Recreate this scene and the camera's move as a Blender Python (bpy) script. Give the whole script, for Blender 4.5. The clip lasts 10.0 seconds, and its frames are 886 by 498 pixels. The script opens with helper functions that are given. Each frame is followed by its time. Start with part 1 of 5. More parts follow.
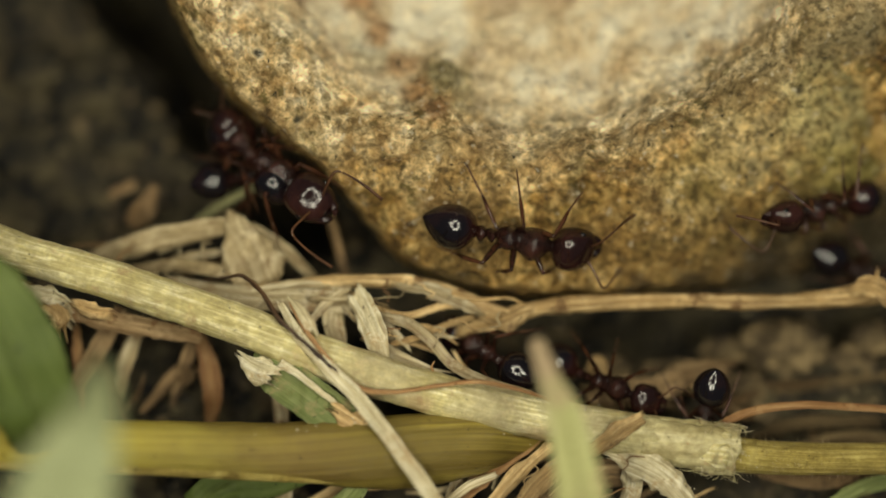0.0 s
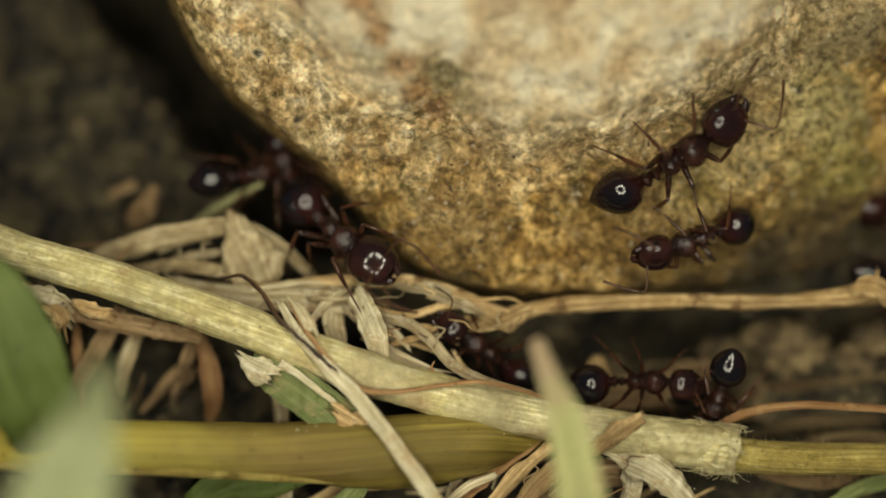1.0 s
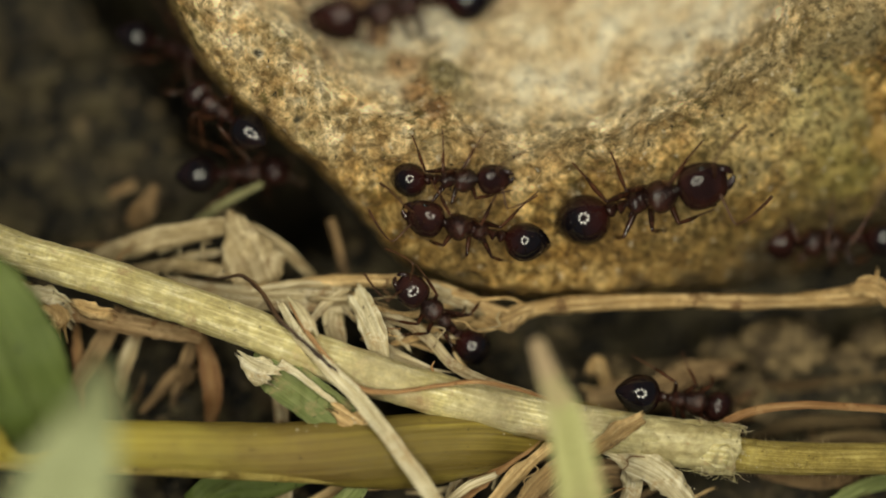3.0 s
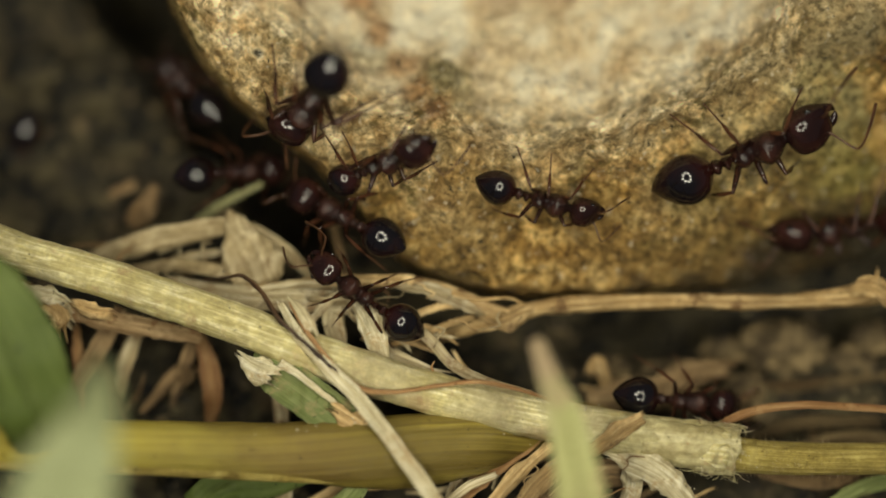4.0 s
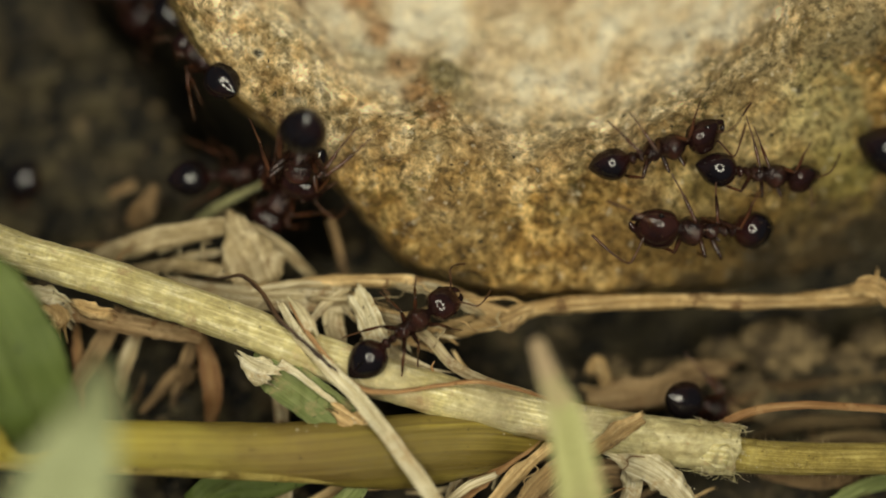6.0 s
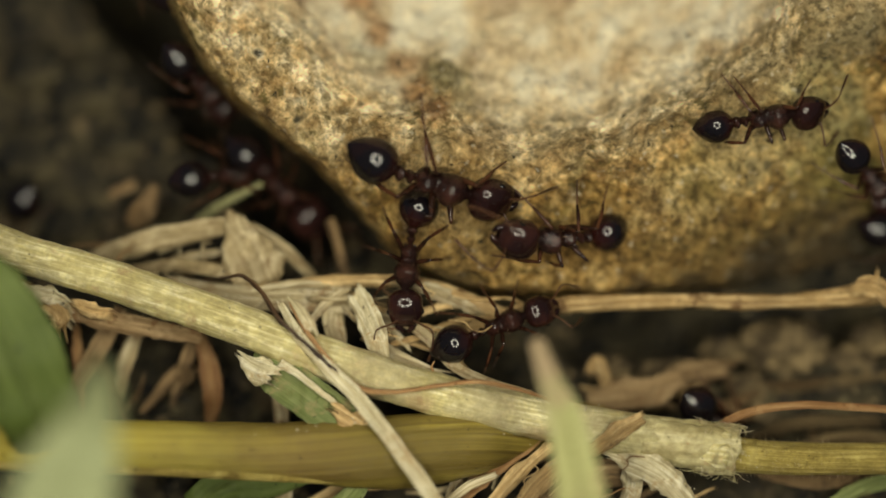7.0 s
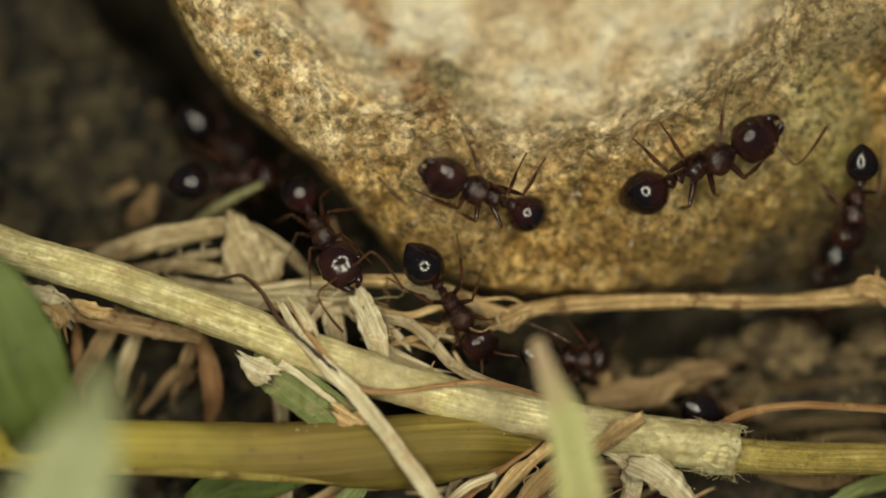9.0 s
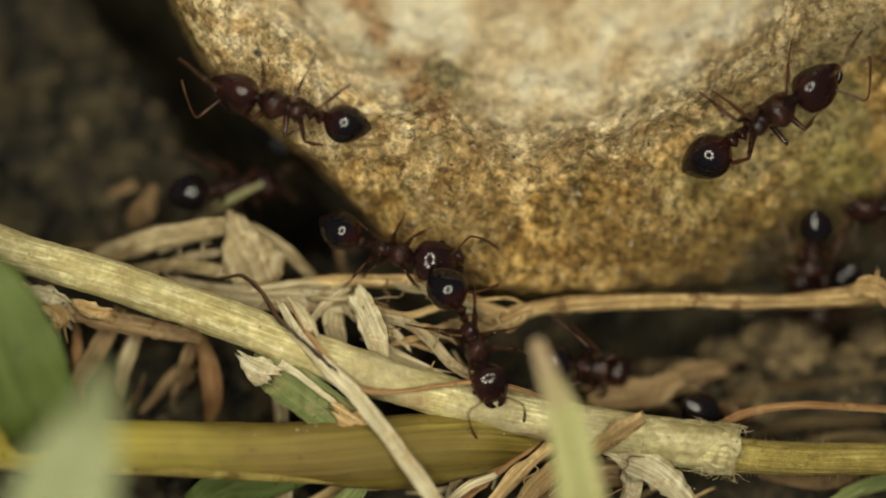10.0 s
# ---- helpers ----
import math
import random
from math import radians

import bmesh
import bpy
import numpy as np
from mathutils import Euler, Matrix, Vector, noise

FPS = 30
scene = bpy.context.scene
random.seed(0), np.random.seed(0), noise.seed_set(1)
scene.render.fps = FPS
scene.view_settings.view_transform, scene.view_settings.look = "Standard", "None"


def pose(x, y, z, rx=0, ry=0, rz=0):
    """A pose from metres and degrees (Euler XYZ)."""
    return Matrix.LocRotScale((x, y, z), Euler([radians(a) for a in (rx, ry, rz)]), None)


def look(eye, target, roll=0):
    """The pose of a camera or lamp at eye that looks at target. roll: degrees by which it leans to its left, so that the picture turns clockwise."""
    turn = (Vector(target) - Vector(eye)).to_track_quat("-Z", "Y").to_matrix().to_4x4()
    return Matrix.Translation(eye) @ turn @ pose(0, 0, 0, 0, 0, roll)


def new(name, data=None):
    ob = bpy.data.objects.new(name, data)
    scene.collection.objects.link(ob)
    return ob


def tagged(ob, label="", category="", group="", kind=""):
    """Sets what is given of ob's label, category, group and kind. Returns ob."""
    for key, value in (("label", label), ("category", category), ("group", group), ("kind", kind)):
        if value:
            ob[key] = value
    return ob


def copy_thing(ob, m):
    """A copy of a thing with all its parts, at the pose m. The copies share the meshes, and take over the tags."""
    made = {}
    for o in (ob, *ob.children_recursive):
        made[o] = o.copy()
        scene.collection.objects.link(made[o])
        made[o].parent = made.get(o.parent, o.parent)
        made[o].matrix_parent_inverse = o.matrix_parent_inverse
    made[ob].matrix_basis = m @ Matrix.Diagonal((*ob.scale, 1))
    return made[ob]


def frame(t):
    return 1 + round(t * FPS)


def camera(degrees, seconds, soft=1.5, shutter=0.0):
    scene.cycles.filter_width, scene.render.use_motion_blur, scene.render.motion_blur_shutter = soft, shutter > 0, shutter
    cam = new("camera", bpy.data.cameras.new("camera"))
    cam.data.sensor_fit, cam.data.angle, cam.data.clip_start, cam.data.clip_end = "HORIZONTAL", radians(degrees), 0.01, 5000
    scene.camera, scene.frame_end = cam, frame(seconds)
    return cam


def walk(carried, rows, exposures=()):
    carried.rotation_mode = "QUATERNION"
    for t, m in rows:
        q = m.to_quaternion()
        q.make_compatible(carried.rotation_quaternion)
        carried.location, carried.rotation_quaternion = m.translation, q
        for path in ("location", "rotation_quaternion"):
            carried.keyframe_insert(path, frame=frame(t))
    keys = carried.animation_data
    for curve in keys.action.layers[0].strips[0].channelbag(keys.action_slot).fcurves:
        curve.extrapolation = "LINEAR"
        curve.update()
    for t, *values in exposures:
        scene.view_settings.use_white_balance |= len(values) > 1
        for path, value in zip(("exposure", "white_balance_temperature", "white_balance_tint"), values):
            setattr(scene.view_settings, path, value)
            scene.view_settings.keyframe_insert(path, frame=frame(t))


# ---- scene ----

# Plans are in millimetres in the frame of the slope that the lens faces:
# u along it, v up it, w out of it; at() turns them into world metres.
PITCH = radians(72)
RISE = 8 * math.sin(PITCH)
AXES = Matrix(((1, 0, 0), (0, math.sin(PITCH), -math.cos(PITCH)), (0, math.cos(PITCH), math.sin(PITCH))))


def at(u, v, w):
    p = AXES @ Vector((u, v, w))
    return Vector((p.x, p.y, p.z + RISE)) * 0.001


# ---- camera ----
cam = camera(22.18, 10.0, soft=1.8)
cam.data.dof.use_dof = True
cam.data.dof.focus_distance = 0.1190
cam.data.dof.aperture_fstop = 7.8
STAND = look(at(0, 0, 120), at(0, 0, 0))
walk(cam, [(0, STAND), (10, STAND)])

# ---- light: a ring of eight small lamps round the lens, a dim grey day beyond ----
world = bpy.data.worlds.new("world")
scene.world = world
world.use_nodes = True
world.node_tree.nodes["Background"].inputs[0].default_value = (0.75, 0.85, 1.0, 1)
world.node_tree.nodes["Background"].inputs[1].default_value = 0.085

LAMPS = 8
for i in range(LAMPS):
    a = 2 * math.pi * (i + 0.5) / LAMPS
    data = bpy.data.lights.new("ring_lamp", "AREA")
    data.shape, data.size, data.energy, data.color = "DISK", 0.019, 0.0251, (1.0, 0.95, 0.74)
    lamp = new("ring_lamp", data)
    lamp.matrix_world = look(at(40 * math.cos(a), 40 * math.sin(a) + 5, 112), at(0, 2, 0))
scene.view_settings.exposure = 0.0


# ---- materials ----
class Nodes:
    """A node material written as short calls."""

    def __init__(self, name, roughness=0.6, specular=0.4):
        self.m = bpy.data.materials.new(name)
        self.m.use_nodes = True
        self.t = self.m.node_tree
        self.p = self.t.nodes["Principled BSDF"]
        self.p.inputs["Roughness"].default_value = roughness
        self.p.inputs["Specular IOR Level"].default_value = specular

    def node(self, kind, **values):
        n = self.t.nodes.new(kind)
        for k, v in values.items():
            n.inputs[k.replace("_", " ")].default_value = v
        return n

    def link(self, a, b):
        self.t.links.new(a, b)

    def coords(self, which, scale=(1, 1, 1)):
        c = self.node("ShaderNodeTexCoord")
        m = self.node("ShaderNodeMapping")
        m.inputs["Scale"].default_value = scale
        self.link(c.outputs[which], m.inputs["Vector"])
        return m.outputs["Vector"]

    def noise(self, vec, scale, detail=4, rough=0.6, distort=0.0):
        n = self.node("ShaderNodeTexNoise", Scale=scale, Detail=detail, Roughness=rough, Distortion=distort)
        self.link(vec, n.inputs["Vector"])
        return n.outputs["Fac"]

    def cells(self, vec, scale, warp=0.0002):
        """A value for each of many small crumbs with crooked borders, and the way to the crumb's middle."""
        bend = self.node("ShaderNodeTexNoise", Scale=scale * 1.6, Detail=3.0)
        self.link(vec, bend.inputs["Vector"])
        shift = self.node("ShaderNodeVectorMath")
        shift.operation = "MULTIPLY_ADD"
        self.link(bend.outputs["Color"], shift.inputs[0])
        shift.inputs[1].default_value = (warp,) * 3
        self.link(vec, shift.inputs[2])
        cell = self.node("ShaderNodeTexVoronoi", Scale=scale)
        self.link(shift.outputs[0], cell.inputs["Vector"])
        value = self.node("ShaderNodeSeparateColor")
        self.link(cell.outputs["Color"], value.inputs[0])
        return value.outputs[0], cell.outputs["Distance"]

    def ramp(self, fac, stops):
        r = self.node("ShaderNodeValToRGB")
        e = r.color_ramp.elements
        e[0].position, e[0].color = stops[0][0], (*stops[0][1], 1)
        e[1].position, e[1].color = stops[-1][0], (*stops[-1][1], 1)
        for pos, col in stops[1:-1]:
            x = e.new(pos)
            x.color = (*col, 1)
        self.link(fac, r.inputs["Fac"])
        return r.outputs["Color"]

    def mask(self, fac, low, high):
        r = self.node("ShaderNodeMapRange")
        r.inputs["From Min"].default_value, r.inputs["From Max"].default_value = low, high
        self.link(fac, r.inputs["Value"])
        return r.outputs["Result"]

    def mix(self, fac, a, b, mode="MIX"):
        x = self.t.nodes.new("ShaderNodeMix")
        x.data_type, x.blend_type = "RGBA", mode
        for s, v in ((x.inputs[0], fac), (x.inputs[6], a), (x.inputs[7], b)):
            if isinstance(v, (int, float)):
                s.default_value = v
            elif isinstance(v, tuple):
                s.default_value = (*v, 1)
            else:
                self.link(v, s)
        return x.outputs[2]

    def spot(self, vec, centre, radius, much):
        """A blurred uneven patch round a place."""
        warp = self.node("ShaderNodeTexNoise", Scale=700.0, Detail=4.0)
        self.link(vec, warp.inputs["Vector"])
        shift = self.node("ShaderNodeVectorMath")
        shift.operation = "MULTIPLY_ADD"
        self.link(warp.outputs["Color"], shift.inputs[0])
        shift.inputs[1].default_value = (radius * 0.0012,) * 3
        self.link(vec, shift.inputs[2])
        d = self.node("ShaderNodeVectorMath")
        d.operation = "DISTANCE"
        self.link(shift.outputs[0], d.inputs[0])
        d.inputs[1].default_value = Vector(centre) + Vector((radius * 0.0006,) * 3)
        r = self.node("ShaderNodeMapRange")
        r.interpolation_type = "SMOOTHSTEP"
        for k, x in (("From Min", radius * 0.001), ("From Max", radius * 0.0003), ("To Min", 0.0), ("To Max", much)):
            r.inputs[k].default_value = x
        self.link(d.outputs["Value"], r.inputs["Value"])
        return r.outputs["Result"]

    def finish(self, colour, height=None, bump=0.3, distance=0.0002):
        if isinstance(colour, tuple):
            self.p.inputs["Base Color"].default_value = (*colour, 1)
        else:
            self.link(colour, self.p.inputs["Base Color"])
        if height is not None:
            b = self.node("ShaderNodeBump", Strength=bump, Distance=distance)
            self.link(height, b.inputs["Height"])
            self.link(b.outputs["Normal"], self.p.inputs["Normal"])
        return self.m


# lichen and iron stains and painted shade on the stone: place, radius, colour, strength
STAINS_AND_SHADE = [((0.03, 8.97, 2.79), 2.6, (0.17, 0.15, 0.065), 0.8), ((-3.73, 10, 4.45), 1.8, (0.44, 0.43, 0.31), 0.5), ((-4.12, 12.47, 5.62), 1.3, (0.42, 0.25, 0.12), 0.9), ((-3.33, 11.09, 5.04), 1.3, (0.42, 0.25, 0.12), 0.9),
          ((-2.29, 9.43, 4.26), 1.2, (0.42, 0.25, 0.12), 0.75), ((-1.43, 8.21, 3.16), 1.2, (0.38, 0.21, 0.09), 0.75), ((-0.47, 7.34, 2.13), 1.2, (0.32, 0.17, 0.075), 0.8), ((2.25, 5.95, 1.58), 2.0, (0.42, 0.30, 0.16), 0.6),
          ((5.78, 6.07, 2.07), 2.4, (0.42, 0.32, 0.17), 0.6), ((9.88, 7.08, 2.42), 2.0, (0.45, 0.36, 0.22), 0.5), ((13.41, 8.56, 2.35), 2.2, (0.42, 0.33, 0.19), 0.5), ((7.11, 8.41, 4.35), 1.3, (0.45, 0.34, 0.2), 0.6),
          # the first four draw a darker band along a ledge
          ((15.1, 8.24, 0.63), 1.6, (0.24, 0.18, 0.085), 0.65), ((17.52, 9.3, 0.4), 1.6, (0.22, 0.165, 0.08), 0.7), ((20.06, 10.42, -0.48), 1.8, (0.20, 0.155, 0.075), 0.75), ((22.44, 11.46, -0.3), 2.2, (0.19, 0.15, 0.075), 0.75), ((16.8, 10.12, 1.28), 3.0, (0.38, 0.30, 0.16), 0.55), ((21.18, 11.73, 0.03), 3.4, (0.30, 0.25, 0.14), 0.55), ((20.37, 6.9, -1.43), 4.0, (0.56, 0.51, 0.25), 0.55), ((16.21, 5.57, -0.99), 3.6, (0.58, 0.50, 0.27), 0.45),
          # the browns here darken the lower flank
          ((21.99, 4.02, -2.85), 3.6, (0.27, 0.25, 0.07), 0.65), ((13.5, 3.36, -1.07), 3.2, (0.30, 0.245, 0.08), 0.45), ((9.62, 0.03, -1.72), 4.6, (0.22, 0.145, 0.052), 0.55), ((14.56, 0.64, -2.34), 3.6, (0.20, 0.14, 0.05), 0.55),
          # the near-black tones of these two lines paint shade under the stone's foot
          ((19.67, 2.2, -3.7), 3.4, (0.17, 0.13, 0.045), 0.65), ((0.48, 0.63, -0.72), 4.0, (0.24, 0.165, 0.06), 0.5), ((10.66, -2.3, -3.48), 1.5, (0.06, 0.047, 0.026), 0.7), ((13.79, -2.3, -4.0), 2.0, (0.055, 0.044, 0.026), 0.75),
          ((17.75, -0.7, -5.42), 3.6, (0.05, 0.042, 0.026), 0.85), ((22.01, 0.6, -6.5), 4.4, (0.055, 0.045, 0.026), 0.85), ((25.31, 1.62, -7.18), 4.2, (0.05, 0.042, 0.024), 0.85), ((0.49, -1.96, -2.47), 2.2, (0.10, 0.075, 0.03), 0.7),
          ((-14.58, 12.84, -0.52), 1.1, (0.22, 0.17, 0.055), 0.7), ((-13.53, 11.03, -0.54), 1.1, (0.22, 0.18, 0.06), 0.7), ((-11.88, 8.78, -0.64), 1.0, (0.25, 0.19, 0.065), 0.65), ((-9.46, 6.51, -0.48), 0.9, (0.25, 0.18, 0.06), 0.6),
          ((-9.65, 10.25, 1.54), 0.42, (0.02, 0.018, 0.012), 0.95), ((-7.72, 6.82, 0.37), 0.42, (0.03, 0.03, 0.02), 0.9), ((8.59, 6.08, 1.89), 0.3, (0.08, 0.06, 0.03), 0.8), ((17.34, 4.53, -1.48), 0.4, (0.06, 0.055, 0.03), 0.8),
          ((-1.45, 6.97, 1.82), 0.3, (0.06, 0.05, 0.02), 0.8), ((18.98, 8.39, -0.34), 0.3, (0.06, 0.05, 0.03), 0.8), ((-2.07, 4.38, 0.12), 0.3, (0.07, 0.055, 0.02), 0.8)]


def stone_material():
    n = Nodes("limestone", 0.85, 0.25)
    v = n.coords("Object")
    grain = n.noise(v, 2100, 5, 0.66)
    mid = n.noise(v, 700, 5, 0.62)
    big = n.noise(v, 150, 4, 0.55)
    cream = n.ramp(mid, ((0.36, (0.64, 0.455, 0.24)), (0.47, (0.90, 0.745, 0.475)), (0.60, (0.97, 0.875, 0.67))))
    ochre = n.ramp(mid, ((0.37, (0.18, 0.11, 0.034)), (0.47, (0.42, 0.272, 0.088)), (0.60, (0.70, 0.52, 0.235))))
    # paler where the rock stands further out, browner further in, with a wavering border
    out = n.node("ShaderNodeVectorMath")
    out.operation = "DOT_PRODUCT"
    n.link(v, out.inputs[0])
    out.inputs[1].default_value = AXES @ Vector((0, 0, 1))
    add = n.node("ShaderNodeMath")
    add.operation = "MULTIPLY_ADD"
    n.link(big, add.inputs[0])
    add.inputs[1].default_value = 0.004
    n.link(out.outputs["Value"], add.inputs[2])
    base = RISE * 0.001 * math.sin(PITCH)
    paleness = n.mask(add.outputs[0], base + 0.0007, base + 0.0038)
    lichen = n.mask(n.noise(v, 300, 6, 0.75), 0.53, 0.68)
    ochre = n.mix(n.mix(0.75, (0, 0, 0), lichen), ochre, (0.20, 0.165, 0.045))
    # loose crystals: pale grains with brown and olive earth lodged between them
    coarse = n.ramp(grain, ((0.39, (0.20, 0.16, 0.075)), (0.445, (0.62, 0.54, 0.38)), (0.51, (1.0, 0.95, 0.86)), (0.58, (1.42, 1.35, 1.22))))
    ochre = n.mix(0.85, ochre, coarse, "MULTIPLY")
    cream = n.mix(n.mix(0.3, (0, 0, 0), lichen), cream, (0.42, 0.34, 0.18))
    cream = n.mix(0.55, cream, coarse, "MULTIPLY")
    colour = n.mix(paleness, ochre, cream)
    # earth in scattered specks and short streaks, thicker in some stretches than in others
    earth = n.mask(n.noise(v, 1500, 5, 0.7), 0.525, 0.575)
    drift = n.mask(n.noise(v, 260, 3, 0.6), 0.42, 0.60)
    colour = n.mix(n.mix(drift, (0, 0, 0), n.mix(0.85, (0, 0, 0), earth)), colour, (0.145, 0.115, 0.034))
    rust = n.mask(n.noise(v, 430, 5, 0.65), 0.60, 0.70)
    colour = n.mix(n.mix(0.5, (0, 0, 0), rust), colour, (0.42, 0.25, 0.10))
    grey = n.mask(n.noise(v, 520, 4, 0.6), 0.63, 0.72)
    colour = n.mix(n.mix(0.4, (0, 0, 0), grey), colour, (0.46, 0.46, 0.38))
    # single crumbs, some bleached and some earthy, with dark joints between the larger ones
    crumb = n.cells(v, 1900, 0.0006)[0]
    colour = n.mix(0.8, colour, n.ramp(crumb, ((0.0, (0.50, 0.45, 0.36)), (0.25, (0.84, 0.80, 0.72)), (0.6, (1.03, 1.02, 1.0)), (1.0, (1.38, 1.36, 1.32)))), "MULTIPLY")
    lump, joint = n.cells(v, 750, 0.0012)
    colour = n.mix(0.75, colour, n.ramp(joint, ((0.30, (1.05, 1.05, 1.05)), (0.55, (0.95, 0.92, 0.86)), (0.80, (0.55, 0.47, 0.34)))), "MULTIPLY")
    colour = n.mix(0.5, colour, n.ramp(lump, ((0.0, (0.72, 0.68, 0.58)), (1.0, (1.2, 1.2, 1.2)))), "MULTIPLY")
    # the water-worn boss is smoother: broad cream and pinkish clouds
    worn = n.mask(add.outputs[0], base + 0.0042, base + 0.0062)
    cloud = n.ramp(n.noise(v, 340, 4, 0.55, 0.6), ((0.36, (0.50, 0.36, 0.215)), (0.47, (0.80, 0.65, 0.41)), (0.60, (0.98, 0.90, 0.69))))
    colour = n.mix(n.mix(0.75, (0, 0, 0), worn), colour, cloud)
    for centre, radius, tone, much in STAINS_AND_SHADE:
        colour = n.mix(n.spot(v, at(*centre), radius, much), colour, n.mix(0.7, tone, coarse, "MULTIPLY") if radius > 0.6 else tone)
    speck = n.mask(n.noise(v, 1250, 4, 0.7), 0.64, 0.69)
    colour = n.mix(speck, colour, (0.035, 0.03, 0.018))
    chip = n.mask(n.noise(v, 1750, 3, 0.6), 0.63, 0.70)
    colour = n.mix(n.mix(0.45, (0, 0, 0), chip), colour, (0.90, 0.80, 0.60))
    return n.finish(colour, n.noise(v, 2100, 6, 0.7), 1.0, 0.0007)


def soil_material(name, dark, light):
    n = Nodes(name, 0.9, 0.15)
    v = n.coords("Object")
    c = n.ramp(n.noise(v, 420, 6, 0.65), ((0.40, dark), (0.64, light)))
    c = n.mix(n.mask(n.noise(v, 1300, 3), 0.62, 0.7), c, tuple(x * 1.9 for x in light))
    return n.finish(c, n.noise(v, 1500, 6, 0.7), 0.8, 0.0003)


def plant_material(name, dark, mid, light, roughness=0.5, specular=0.35, stripe=5.0, blotch=None, thread=0.7, vary=0.0, patch=0.65, stains=(), along=0.16, relief=0.8, mottle=0.0):
    """Fibrous plant skin: streaks along the length (UV in millimetres), patches and small marks."""
    n = Nodes(name, roughness, specular)
    streak = n.noise(n.coords("UV", (along, stripe, 1)), 1.0, 5, 0.7, 0.4)
    c = n.ramp(streak, ((0.34, dark), (0.5, mid), (0.66, light)))
    fine = n.noise(n.coords("UV", (along * 2.8, stripe * 3.2, 1)), 1.0, 3, 0.7)
    c = n.mix(thread, c, n.ramp(fine, ((0.34, (0.66, 0.62, 0.55)), (0.5, (1.05, 1.05, 1.04)), (0.66, (1.35, 1.35, 1.3)))), "MULTIPLY")
    v = n.coords("Object")
    c = n.mix(n.mask(n.noise(v, 240, 5, 0.65), 0.48, 0.68), c, n.mix(patch, c, dark))
    c = n.mix(n.mask(n.noise(v, 900, 5, 0.7), 0.56, 0.70), c, n.mix(min(0.5, patch), c, light))
    if blotch:
        c = n.mix(n.mask(n.noise(v, 620, 6, 0.75), 0.56, 0.64), c, blotch)
    for centre, radius, tone, much in stains:
        c = n.mix(n.spot(n.node("ShaderNodeNewGeometry").outputs["Position"], at(*centre), radius, much), c, tone)
    if mottle:
        # weathered patches and crumbs of dirt, coarse and fine; the fine bright dots paint sparkle
        c = n.mix(mottle, c, n.ramp(n.noise(v, 420, 6, 0.72), ((0.36, (0.60, 0.54, 0.44)), (0.47, (0.96, 0.93, 0.86)), (0.60, (1.28, 1.3, 1.32)))), "MULTIPLY")
        c = n.mix(mottle, c, n.ramp(n.noise(v, 1900, 4, 0.7), ((0.38, (0.72, 0.66, 0.54)), (0.5, (1.0, 1.0, 1.0)), (0.62, (1.5, 1.5, 1.48)))), "MULTIPLY")
    if vary:
        info = n.node("ShaderNodeObjectInfo")
        c = n.mix(vary, c, n.ramp(info.outputs["Random"], ((0.0, (0.55, 0.52, 0.48)), (0.5, (1.0, 0.97, 0.92)), (1.0, (1.2, 1.22, 1.26)))), "MULTIPLY")
    c = n.mix(n.mask(n.noise(v, 2300, 3, 0.6), 0.68, 0.71), c, tuple(x * 0.4 for x in dark))
    return n.finish(c, n.noise(n.coords("UV", (0.25, stripe * 2.2, 1)), 1.0, 6, 0.75), relief, 0.00016)


def shell_material(name, dark, warm, roughness, scale, bump=0.06, fine=6500, flush=None):
    """Horny skin; flush: a redder tone that fades away from the part's front joint."""
    n = Nodes(name, roughness, 0.4 if bump < 0.05 else 0.3)
    v = n.coords("Object")
    c = n.mix(n.mask(n.noise(v, scale, 3), 0.42, 0.66), dark, warm)
    if flush:
        part = n.node("ShaderNodeSeparateXYZ")
        n.link(v, part.inputs[0])
        wave = n.node("ShaderNodeMath")
        wave.operation = "MULTIPLY_ADD"
        n.link(n.noise(v, 700, 3), wave.inputs[0])
        wave.inputs[1].default_value = 0.0012
        n.link(part.outputs["X"], wave.inputs[2])
        c = n.mix(n.mask(wave.outputs[0], -0.0006, 0.0006), c, flush)
    n.p.inputs["Coat Weight"].default_value = 0.12 if bump < 0.05 else 0.06
    n.p.inputs["Coat Roughness"].default_value = 0.04
    return n.finish(c, n.noise(v, fine, 4, 0.7), bump, 0.00006 if bump < 0.5 else 0.00012)


def crumb_material(name, tones, roughness):
    """Grains that differ one from the next."""
    n = Nodes(name, roughness, 0.35)
    c = n.ramp(n.node("ShaderNodeNewGeometry").outputs["Random Per Island"], tones)
    v = n.coords("Object")
    c = n.mix(0.6, c, n.ramp(n.noise(v, 3000, 3), ((0.36, (0.6, 0.56, 0.48)), (0.6, (1.2, 1.2, 1.18)))), "MULTIPLY")
    return n.finish(c, n.noise(v, 4000, 3), 0.5, 0.0001)


